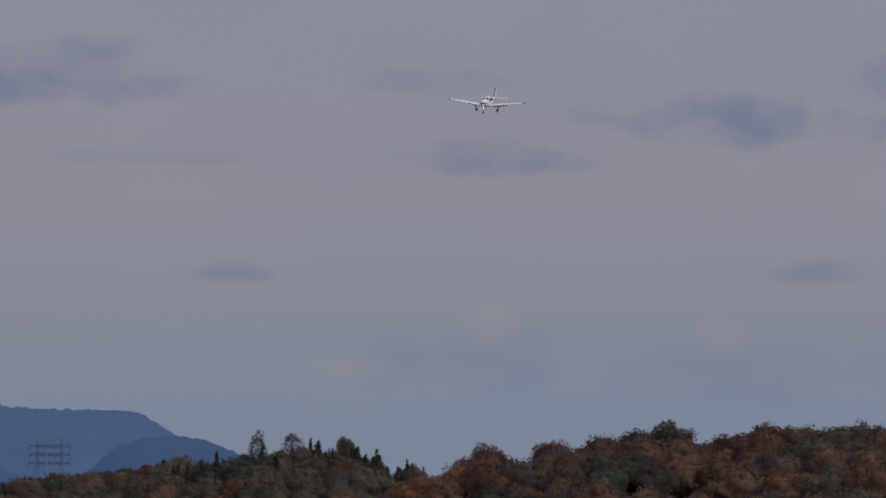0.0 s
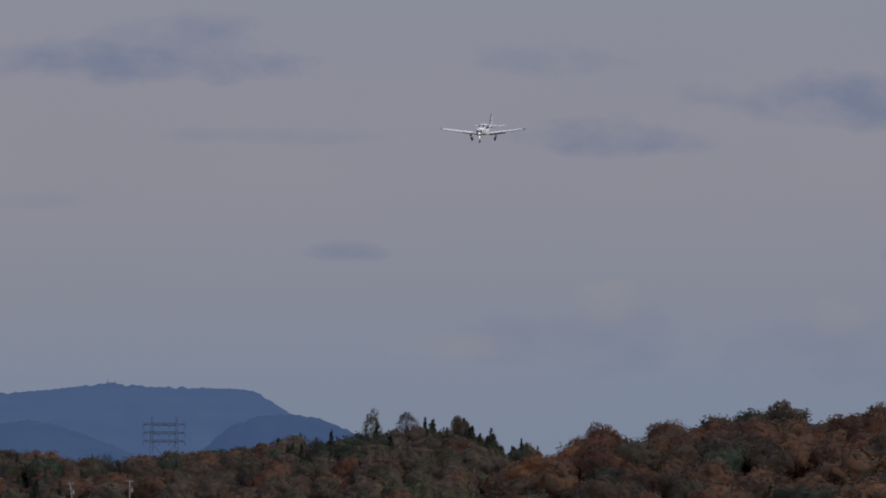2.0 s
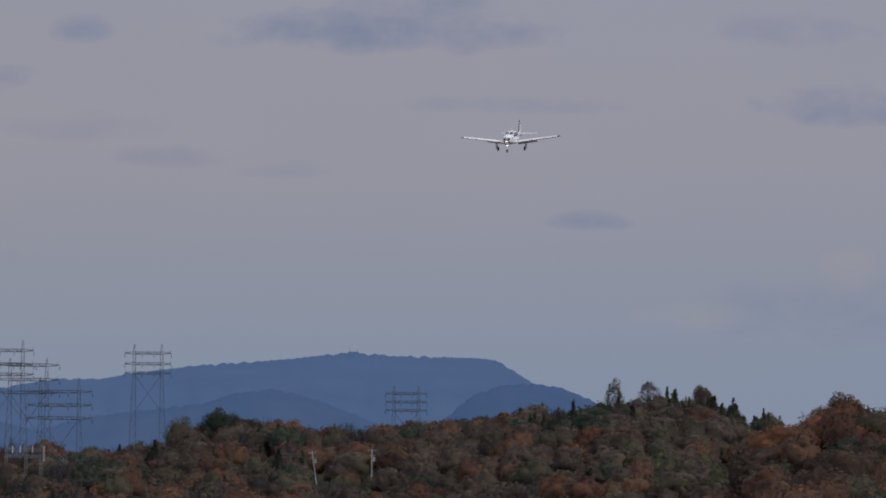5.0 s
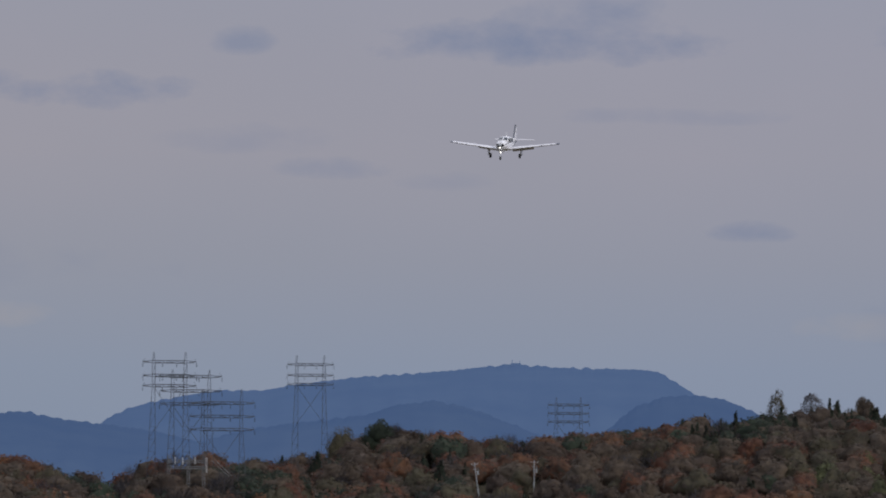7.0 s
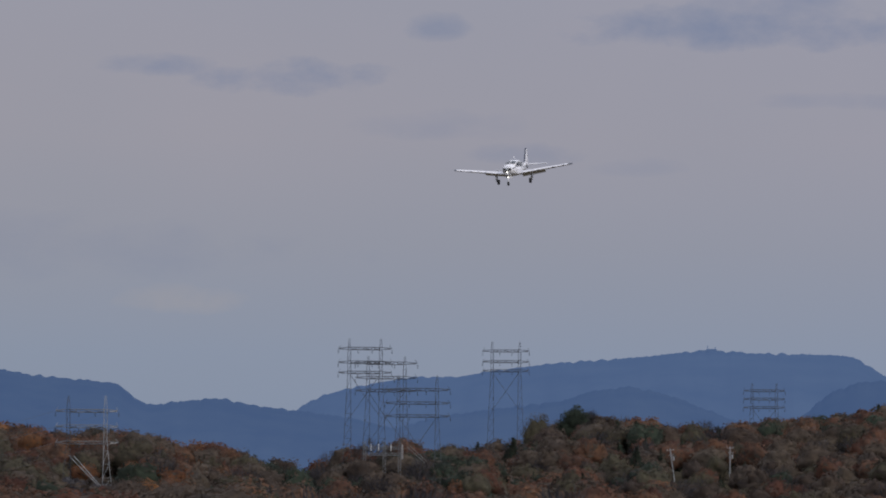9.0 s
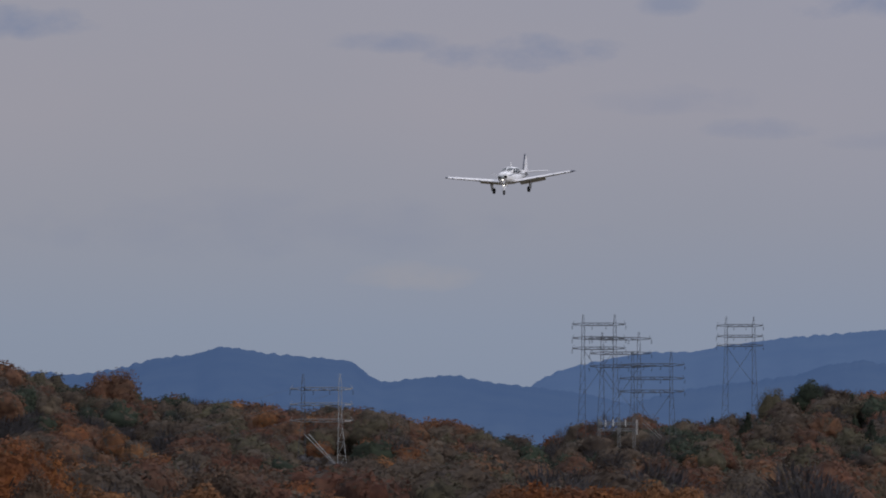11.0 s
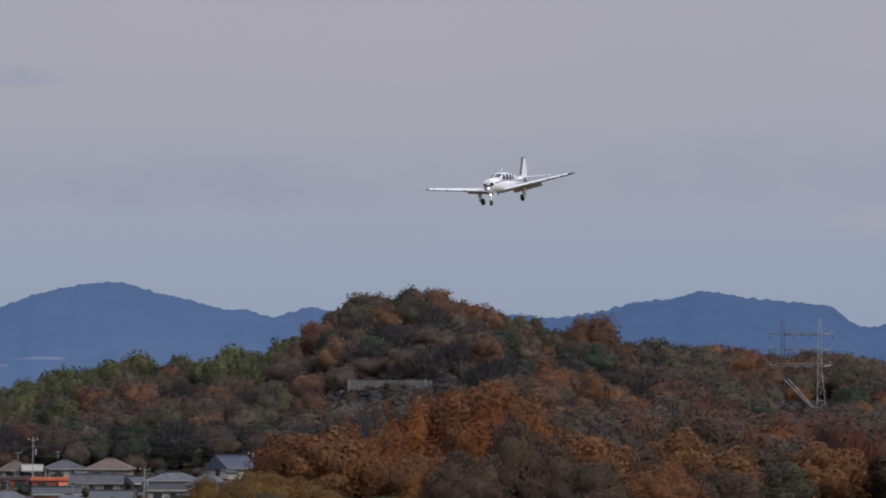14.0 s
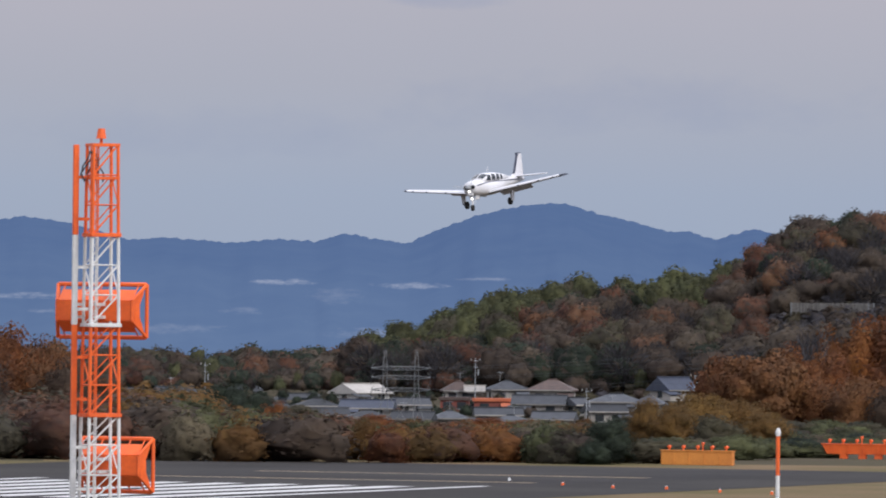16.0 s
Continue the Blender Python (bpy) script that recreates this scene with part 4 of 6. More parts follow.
        rings = [[(s * x, -0.95 + 0.05 * x, z0 - 0.02 + rise * x), (s * x, -0.95 + 0.05 * x, z0 + 0.06 + rise * x), (s * x, -1.52 + 0.14 * x, z0 - 0.15 + rise * x), (s * x, -1.52 + 0.14 * x, z0 - 0.19 + rise * x)]
                 for x, z0 in ((0.55, -0.56), (2.6, -0.55))]
        part("flap", loft(bmesh.new(), rings), M["plane_white"], wing, "lowered flap")
        for x in (2.3, 3.55, 4.45):
            bm = box(bmesh.new(), (0.17, 0.08, 0.06), (s * x, 0.60 - 0.07 * x, -0.5 + rise * x), bevel=0.02)
            part("stall_strip", bm, M["plane_navy"], wing, "dark strip on the leading edge")
        part("aileron", loft(bmesh.new(), [[(s * x, -0.98 + 0.10 * x, -0.455 + rise * x), (s * x, -0.98 + 0.10 * x, -0.49 + rise * x), (s * x, -1.49 + 0.14 * x, -0.50 + rise * x)] for x in (2.75, 4.75)]), M["plane_white"], wing, "white aileron")
        rings = [aerofoil(s * x, -4.62 - 0.12 * x, 1.05 - 0.2 * x, 0.34, 0.10) for x in (0.05, 1.0, 1.85)]
        part("tailplane", loft(bmesh.new(), rings), M["plane_white"], plane)
        # main leg
        leg = part("main_gear", rod(rod(bmesh.new(), (s * 1.47, -0.35, -0.42), (s * 1.47, -0.35, -1.04), 0.055), (s * 1.47, -0.35, -1.04), (s * 1.36, -0.35, -1.06), 0.04), M["plane_white"], plane)
        part("wheel", rod(bmesh.new(), (s * 1.30, -0.35, -1.06), (s * 1.46, -0.35, -1.06), 0.215, sides=20), M["rubber"], leg, "black tyre")
        bm = box(bmesh.new(), (0.03, 0.42, 0.60), (s * 1.58, -0.35, -0.74), (0, s * 6, 0), 0.008)
        part("gear_door", bm, M["plane_white"], leg)
    # fin with its dark front and rudder
    def fin_ring(z, lead, trail, thick):
        return [(0, lead, z), (thick, lead - (lead - trail) * 0.3, z), (0.006, trail, z), (-0.006, trail, z), (-thick, lead - (lead - trail) * 0.3, z)]
    fin = part("fin", loft(bmesh.new(), [fin_ring(0.25, -3.6, -5.95, 0.07), fin_ring(0.55, -4.45, -6.0, 0.06), fin_ring(1.66, -5.24, -5.96, 0.04)]), M["plane_white"], plane)
    part("fin_leading_band", loft(bmesh.new(), [fin_ring(0.52, -4.36, -4.80, 0.075), fin_ring(0.64, -4.50, -4.96, 0.072), fin_ring(1.64, -5.16, -5.56, 0.06)]), M["plane_navy"], fin, "navy band on the fin")
    part("fin_cap", loft(bmesh.new(), [fin_ring(1.58, -5.10, -5.92, 0.05), fin_ring(1.68, -5.04, -5.94, 0.045), fin_ring(1.74, -5.12, -5.70, 0.03)]), M["plane_navy"], fin, "navy fin cap")
    # nose: intakes, spinner, propeller, lights, nose wheel
    for s in (-1, 1):
        part("air_intake", rod(bmesh.new(), (s * 0.23, 2.24, -0.04), (s * 0.23, 2.36, -0.04), 0.13, 0.115, 14), M["dark"], plane, "dark cowling intake")
    part("cowl_scoop", box(bmesh.new(), (0.36, 0.30, 0.16), (0, 2.16, -0.44), (0, 0, 0), 0.03), M["plane_white"], plane)
    for s in (-1, 1):
        part("nose_gear_door", box(bmesh.new(), (0.025, 0.62, 0.24), (s * 0.17, 1.62, -0.66), (0, s * 14, 0), 0.008), M["plane_white"], plane)
    part("exhaust_pipe", rod(bmesh.new(), (0.22, 1.5, -0.52), (0.26, 1.25, -0.70), 0.045, sides=10), M["dark_steel"], plane, "dark exhaust pipe")
    part("tail_cone", loft(bmesh.new(), [ellipse_ring(y, r, 0.17 + r, 0.17 - r, 12, 2.0) for y, r in ((-5.9, 0.07), (-6.15, 0.03))]), M["plane_navy"], plane, "dark tail cone")
    spin = [(2.32, 0.17), (2.42, 0.16), (2.54, 0.11), (2.62, 0.03)]
    prop = hold("propeller", Matrix.Identity(4), "", "")
    prop.parent = plane
    prop.location = (0, 0, -0.06)
    part("spinner", loft(bmesh.new(), [ellipse_ring(y, r, r, -r, 16, 2.0) for y, r in spin]), M["steel"], prop, smooth=True)
    for k in range(3):
        bm = bmesh.new()
        loft(bm, [[(-c, 2.42, r), (0, 2.42 + 0.015, r), (c, 2.42 - 0.02, r), (0, 2.42 - 0.02, r)] for r, c in ((0.1, 0.05), (0.4, 0.075), (0.75, 0.065), (1.0, 0.03))])
        bmesh.ops.rotate(bm, verts=bm.verts[:], cent=(0, 0, 0), matrix=Matrix.Rotation(radians(120 * k), 3, "Y"))
        part("blade", bm, M["blade"], prop)
    part("landing_light", rod(bmesh.new(), (0, 2.30, -0.27), (0, 2.37, -0.27), 0.06, 0.055, 16), M["lamp"], plane, "lit landing light")
    gear = part("nose_gear", rod(rod(bmesh.new(), (0, 1.95, -0.5), (0, 2.06, -1.22), 0.05), (0, 2.0, -0.72), (0, 1.55, -0.48), 0.025), M["plane_white"], plane)
    part("wheel", rod(bmesh.new(), (-0.06, 2.08, -1.24), (0.06, 2.08, -1.24), 0.18, sides=20), M["rubber"], gear, "black tyre")
    part("taxi_light", rod(bmesh.new(), (0, 2.02, -0.70), (0, 2.10, -0.70), 0.05, 0.045, 14), M["lamp"], gear, "lit taxi light")
    part("aerial", rod(bmesh.new(), (0, -0.6, 0.76), (0, -0.75, 1.06), 0.014), M["plane_white"], plane)
    return plane, prop


PLANE, PROP = aeroplane()


# ---------------------------------------------------------------- glide path mast and other field equipment
def banded(z):
    """Alternate signal colours up a mast, in bands."""
    return M["signal_orange"] if int((14.95 - z) // 2.85) % 2 == 0 else M["signal_white"]


def mast():
    at = pol(-2.235, 277)
    g = hold("antenna_mast", Matrix.Translation(at) @ pose(0, 0, 0, 0, 0, 18), "orange and white lattice mast with two orange reflector antennas", "antenna mast")
    bands = [0.0, 0.70, 3.55, 6.40, 9.25, 12.10, 14.95]

    def half(z):
        return 0.55 - 0.0105 * z

    def ladder(z0, z1):
        """Rungs and rails inside the lattice, with safety hoops' uprights."""
        bm = bmesh.new()
        for x in (-0.34, -0.10):
            rod(bm, (x, 0.12, z0), (x, 0.12, z1), 0.028)
        rod(bm, (-0.22, -0.1, z0), (-0.22, -0.1, z1), 0.02)
        for k in range(int((z1 - z0) / 0.3)):
            rod(bm, (-0.34, 0.12, z0 + 0.15 + 0.3 * k), (-0.10, 0.12, z0 + 0.15 + 0.3 * k), 0.014, sides=4)
        return bm

    for z0, z1 in zip(bands, bands[1:]):
        mat = banded((z0 + z1) / 2)
        for sx in (-1, 1):
            for sy in (-1, 1):
                part("leg", rod(bmesh.new(), (sx * half(z0), sy * half(z0), z0), (sx * half(z1), sy * half(z1), z1), 0.055, sides=8), mat, g)
        n = max(1, round((z1 - z0) / 0.95))
        for k in range(n):
            a, b = z0 + (z1 - z0) * k / n, z0 + (z1 - z0) * (k + 1) / n
            h, h2 = half(a), half(b)
            for s in (-1, 1):
                part("strut", rod(bmesh.new(), (-h, s * h, a), (h, s * h, a), 0.022), mat, g)
                part("strut", rod(bmesh.new(), (s * h, -h, a), (s * h, h, a), 0.022), mat, g)
                part("diagonal_brace", rod(bmesh.new(), (-h, s * h, a), (h2, s * h2, b), 0.028 if s < 0 else 0.02), mat, g)
                if k % 2:
                    part("diagonal_brace", rod(bmesh.new(), (s * h, -h, a), (s * h2, h2, b), 0.022), mat, g)
        # cable duct beside the lattice
        bm = box(bmesh.new(), (0.17, 0.15, z1 - z0), (-0.80, 0.25, (z0 + z1) / 2), bevel=0.015)
        for z in (z0 + 0.5, (z0 + z1) / 2 + 0.4):
            box(bm, (0.42, 0.06, 0.10), (-0.58, 0.2, z))
        part("cable_duct", bm, mat, g)
        part("ladder", ladder(z0, z1), mat, g)
        if z0 > 1:
            h = half(z0) + 0.06
            bm = bmesh.new()
            for s in (-1, 1):
                box(bm, (2 * h, 0.09, 0.12), (0, s * h, z0), bevel=0.01)
                box(bm, (0.09, 2 * h - 0.1, 0.12), (s * h, 0, z0), bevel=0.01)
            part("ring_frame", bm, banded(z0 + 0.5), g)
    bm = bmesh.new()
    rnd = random.Random(5)
    for k in range(7):
        a = Vector((-0.30 + rnd.uniform(-0.1, 0.1), 0.1, 14.75))
        for j in range(4):
            c = a + Vector((rnd.uniform(-0.16, 0.16), rnd.uniform(-0.1, 0.1), -0.24))
            rod(bm, a, c, 0.025, sides=5)
            a = c
    part("cable_bundle", bm, M["dark_steel"], g, "dark loops of cable under the lamp")
    bm = bmesh.new()
    for z in (14.95, 13.9):
        for s in (-1, 1):
            box(bm, (0.9, 0.07, 0.09), (0, s * 0.41, z))
            box(bm, (0.07, 0.9, 0.09), (s * 0.41, 0, z))
    part("top_frame", bm, M["signal_orange"], g)
    bm = rod(bmesh.new(), (-0.05, 0, 14.95), (-0.05, 0, 15.15), 0.05)
    rod(bm, (-0.05, 0, 15.15), (-0.05, 0, 15.47), 0.16, 0.11, 14)
    part("obstruction_lamp", bm, M["signal_orange"], g, "orange obstruction lamp")
    for z, shift, wide in ((9.7, 0.0, 2.5), (4.8, 0.55, 1.9)):
        # a trough of three plates with flared end frames, open to the approach
        an = hold("reflector_antenna", Matrix.Identity(4), "", "")
        an.parent = g
        an.location = (shift, 0.75, z)
        an.rotation_euler = (0, 0, radians(-AXIS - 18 + 2))
        tagged(an, "orange trough-shaped reflector antenna")
        bm = box(bmesh.new(), (wide, 0.05, 0.62), (0, 0, 0), bevel=0.01)
        part("back_plate", bm, M["signal_orange"], an)
        part("upper_plate", box(bmesh.new(), (wide, 0.56, 0.05), (0, 0.22, 0.485), (38.8, 0, 0), 0.01), M["signal_orange"], an)
        part("lower_plate", box(bmesh.new(), (wide, 0.56, 0.05), (0, 0.22, -0.485), (-38.8, 0, 0), 0.01), M["signal_orange"], an)
        for s in (-1, 1):
            bm = bmesh.new()
            x = s * (wide / 2 + 0.03)
            pts = [(x, 0, -0.31), (x, 0, 0.31), (x + s * 0.24, 0.66, 0.84), (x + s * 0.24, 0.66, -0.84)]
            for a, b in zip(pts, pts[1:] + pts[:1]):
                rod(bm, a, b, 0.06)
            part("end_frame", bm, M["signal_orange"], an)
            bm = bmesh.new()
            vs = [bm.verts.new(q) for q in ((x, 0.02, -0.3), (x, 0.02, 0.3), (x + s * 0.05, 0.22, 0.50), (x + s * 0.2, 0.62, 0.82), (x + s * 0.17, 0.52, 0.52), (x + s * 0.12, 0.36, 0.2),
                                            (x + s * 0.12, 0.36, -0.2), (x + s * 0.17, 0.52, -0.52), (x + s * 0.2, 0.62, -0.82), (x + s * 0.05, 0.22, -0.50))]
            bm.faces.new(vs)
            bmesh.ops.solidify(bm, geom=bm.faces[:], thickness=0.02)
            part("end_plate", bm, M["signal_orange"], an)
        bm = bmesh.new()
        for zz in (-0.84, 0.84):
            rod(bm, (-wide / 2 - 0.24, 0.66, zz), (wide / 2 + 0.24, 0.66, zz), 0.07)
        for k in range(5):
            x = -wide / 2 + wide * k / 4
            rod(bm, (x, 0.0, 0.3), (x, 0.66, 0.84), 0.025)
            rod(bm, (x, 0.0, -0.3), (x, 0.66, -0.84), 0.025)
        part("lip_frame", bm, M["signal_orange"], an)
        part("feed_cover", loft(bmesh.new(), [[(xx, 0.30 + 0.16 * math.cos(k * 0.785), 0.34 * math.sin(k * 0.785)) for k in range(8)] for xx in (-wide / 2, wide / 2)]), M["signal_orange"], an, "rounded orange feed cover", True)
        bm = bmesh.new()
        for s in (-1, 1):
            box(bm, (0.08, 0.9, 0.1), (s * 0.35 - shift * 0.7, -0.4, 0.2))
            box(bm, (0.08, 0.9, 0.1), (s * 0.35 - shift * 0.7, -0.4, -0.2))
        part("bracket", bm, M["signal_white"], an, "white mounting bracket")
    part("footing", box(bmesh.new(), (2.4, 2.4, 0.3), (0, 0, 0.1), bevel=0.03), M["concrete"], g, "concrete footing")


def marker_pole(b, d, top, white_from, label, cap="signal_white"):
    g = hold("marker_pole", Matrix.Translation(pol(b, d)), label, "pole")
    part("upper_tube", rod(bmesh.new(), (0, 0, white_from), (0, 0, top - 0.14), 0.062, sides=14), M["signal_orange"], g)
    part("lower_tube", rod(bmesh.new(), (0, 0, -0.1), (0, 0, white_from), 0.066, sides=14), M["signal_white"], g, "white painted lower tube")
    bm = rod(bmesh.new(), (0, 0, top - 0.14), (0, 0, top - 0.02), 0.07, 0.09, 14)
    rod(bm, (0, 0, top - 0.02), (0, 0, top + 0.12), 0.09, 0.05, 14)
    part("cap", bm, M[cap], g)


def approach_bar(u, mat, high, legs, label):
    z0 = 0.3 if legs else 0.0
    p = run(u, CENTRE)
    p.z = float(ground_z(p.x, p.y))
    g = hold("approach_light_bar", Matrix.Translation(p) @ pose(0, 0, 0, 0, 0, -AXIS), label, "approach light", "approach light bars")
    wide = 4.7
    bm = bmesh.new()
    if legs:
        loft(bm, [[(-wide / 2, -0.25, z0 + high), (wide / 2, -0.25, z0 + high), (wide / 2, 0.25, z0 + high), (-wide / 2, 0.25, z0 + high)],
                  [(-wide / 2 + 0.35, -0.2, z0), (wide / 2 - 0.2, -0.2, z0), (wide / 2 - 0.2, 0.2, z0), (-wide / 2 + 0.35, 0.2, z0)]])
    else:
        box(bm, (wide, 0.5, high), (0, 0, high / 2), bevel=0.02)
    part("cabinet", bm, mat, g)
    for k in range(4):
        part("panel_rib", box(bmesh.new(), (0.05, 0.03, high * 0.86), (-wide / 2 + wide * (k + 0.8) / 4.6, -0.265, z0 + high / 2)), mat, g)
    part("top_rail", box(bmesh.new(), (wide + 0.1, 0.58, 0.07), (0, 0, z0 + high + 0.03), bevel=0.01), M["faded_orange"] if not legs else mat, g)
    for x in (-1.9, -0.95, 0.0, 0.95, 1.9):
        bm = rod(bmesh.new(), (x, 0, z0 + high + 0.05), (x, 0, z0 + high + 0.22), 0.045)
        rod(bm, (x, 0.13, z0 + high + 0.27), (x, -0.12, z0 + high + 0.27), 0.105, 0.08, 12)
        part("lamp_head", bm, M["signal_orange"], g)
    bm = rod(bmesh.new(), (0.3, 0.1, z0 + high + 0.05), (0.3, 0.1, z0 + high + 0.42), 0.04)
    rod(bm, (0.3, 0.2, z0 + high + 0.48), (0.3, 0.0, z0 + high + 0.48), 0.09, 0.07, 12)
    part("flasher", bm, M["signal_orange"], g)
    if legs:
        for x in (-0.9, 0.4, 1.5):
            part("leg", box(bmesh.new(), (0.5, 0.34, z0 + 0.1), (x, 0, z0 / 2 - 0.05), bevel=0.02), mat, g)


def field_light(b, e, mat, label, size=1.0, stem=0.0):
    d = EYE / math.tan(radians(-e))
    g = hold("edge_light", Matrix.Translation(pol(b, d)), label, "edge light", "edge lights")
    if stem:
        part("stem", rod(bmesh.new(), (0, 0, -0.05), (0, 0, stem), 0.04, sides=8), mat, g)
    part("base", rod(bmesh.new(), (0, 0, stem), (0, 0, stem + 0.15 * size), 0.09 * size, 0.07 * size, 12), mat, g)
    part("lens", rod(bmesh.new(), (0, 0, stem + 0.15 * size), (0, 0, stem + 0.20 * size), 0.045 * size, 0.03 * size, 12), M["signal_white"], g, "pale glass lens")


def equipment():
    mast()
    marker_pole(2.207, 280, 6.05, 4.65, "orange and white marker pole with a pale cap")
    marker_pole(3.28, 285, 6.2, 4.3, "tall orange marker pole beside the runway", "signal_orange")
    approach_bar(511, M["faded_orange"], 0.86, False, "faded orange approach light bar on the ground")
    for k, u in enumerate((541, 571, 601, 631)):
        approach_bar(u, M["signal_orange"], 0.62, True, "bright orange approach light bar on short legs")
    for b, e in ((0.80, -1.215), (1.13, -1.23), (1.48, -1.235), (1.83, -1.25), (2.17, -1.26)):
        field_light(b, e, M["signal_orange"], "small orange runway edge light")
    for b, mat, size in ((-0.53, "signal_white", 1.6), (-0.44, "signal_orange", 2.0), (-0.37, "signal_white", 1.6), (-0.30, "signal_orange", 2.6), (-0.23, "signal_white", 1.7), (-0.17, "signal_orange", 2.0)):
        field_light(b, -1.062, M[mat], "small runway end light at the edge of the grass", size)
    field_light(0.45, -1.19, M["signal_white"], "small white runway end light")
    for b in (0.50, 0.59, 0.68, 0.79):
        field_light(b, -1.068, M["signal_orange"], "orange approach lamp on a thin stem", 2.0, 0.45)


# ---------------------------------------------------------------- pylons, poles, fence
def pylon(b0, b1, e_top, d, arms, mat, label, out=0.35, brace="cross", arm=None, left=None, ends="dark_steel"):
    """Two lattice masts joined by beams. b0, b1: bearings of the masts; arms: heights of the beams above the eye line, in degrees."""
    mid = pol((b0 + b1) / 2, d)
    base = float(ground_z(mid.x, mid.y))
    top = EYE + d * math.tan(radians(e_top)) - base
    gap = d * math.tan(radians(b1 - b0))
    g = hold("pylon", Matrix.Translation((mid.x, mid.y, base)) @ pose(0, 0, 0, 0, 0, -(b0 + b1) / 2), label, "pylon", "pylons of the power line")
    levels = [EYE + d * math.tan(radians(a)) - base for a in arms]
    low = levels[-1]
    for s in (-1, 1):
        bm = bmesh.new()
        x = s * gap / 2

        def at(z, i, j):
            splay = max(0.0, (low - z) / low)
            r = (0.32 if z < top - 2 else 0.12) + 0.75 * splay
            return (x + s * 0.5 * splay + i * r, j * r, z)
        n = max(6, int(top / 2.6))
        zs = [-0.3 + (top + 0.3) * k / n for k in range(n + 1)]
        for i, j in ((-1, -1), (1, -1), (1, 1), (-1, 1)):
            for a, c in zip(zs, zs[1:]):
                rod(bm, at(a, i, j), at(c, i, j), 0.055, sides=4)
        for a, c in zip(zs, zs[1:]):
            for j in (-1, 1):
                rod(bm, at(a, -1, j), at(c, 1, j), 0.032, sides=4)
                rod(bm, at(a, 1, j), at(a, -1, j), 0.028, sides=4)
                rod(bm, at(a, j, -1), at(c, j, 1), 0.032, sides=4)
        part("lattice_mast", bm, left if left and s < 0 else mat, g)
    over = gap * out
    for z in levels:
        bm = bmesh.new()
        for zz, y in ((z + 0.28, 0.25), (z - 0.28, 0.25), (z + 0.28, -0.25), (z - 0.28, -0.25)):
            rod(bm, (-gap / 2, y, zz), (gap / 2, y, zz), 0.07, sides=4)
        n = 8
        for k in range(n):
            a, c = -gap / 2 + gap * k / n, -gap / 2 + gap * (k + 1) / n
            rod(bm, (a, 0.25, z - 0.28 if k % 2 else z + 0.28), (c, 0.25, z + 0.28 if k % 2 else z - 0.28), 0.045, sides=4)
        for s in (-1, 1):
            for zz in (z + 0.3, z - 0.3):
                rod(bm, (s * gap / 2, 0, zz), (s * (gap / 2 + over), 0, z + 0.05), 0.06, sides=4)
        part("crossarm", bm, arm or mat, g)
        for x in (-gap / 2 - over, -gap * 0.22, gap * 0.22, gap / 2 + over):
            bm = bmesh.new()
            for k in range(4):
                rod(bm, (x, 0, z - 0.3 - 0.22 * k), (x, 0, z - 0.42 - 0.22 * k), 0.13, 0.09, 8)
            part("insulator", bm, M["dark_steel"], g)
        # strings pulled level along the beam and past its ends
        for x, y in ((-gap * 0.36, -0.5), (gap * 0.04, -0.5), (gap * 0.36, -0.5), (-gap / 2 - over * 0.7, -0.5), (gap / 2 + over * 0.6, -0.5)):
            bm = bmesh.new()
            for k in range(5):
                rod(bm, (x - 0.55 + 0.25 * k, y, z - 0.12), (x - 0.42 + 0.25 * k, y, z - 0.12), 0.15, 0.11, 8)
            part("insulator_string", bm, M[ends if x > gap / 2 else "dark_steel"], g, "pale insulator string" if ends != "dark_steel" and x > gap / 2 else "dark insulator string")
        for s in (-1, 1):
            part("arm_horn", rod(bmesh.new(), (s * (gap / 2 + over), 0, z), (s * (gap / 2 + over * 0.8), 0, z + 0.75), 0.035, sides=4), mat, g)
    if brace == "strut":
        for shift in (0.0, 0.9):
            bm = rod(bmesh.new(), (-gap / 2 + 0.2 + shift, 0, low - 2.6), (gap / 2 - 0.2 + shift * 0.3, 0, max(0.3, low - 9.4)), 0.075, sides=6)
            part("stay", bm, mat, g)
    else:
        z0, z1 = low - 0.2, max(0.5, low - gap * 0.75)
        for a, c, r in (((-gap / 2, 0, z0), (0, 0, z1), 0.05), ((gap / 2, 0, z0), (0, 0, z1), 0.05), ((0, 0, z1), (-gap / 2, 0, max(0.2, z1 - gap * 0.7)), 0.04), ((0, 0, z1), (gap / 2 + 0.2, 0, max(0.2, z1 - gap * 0.7)), 0.04)):
            part("stay", rod(bmesh.new(), a, c, r, sides=6), mat, g)


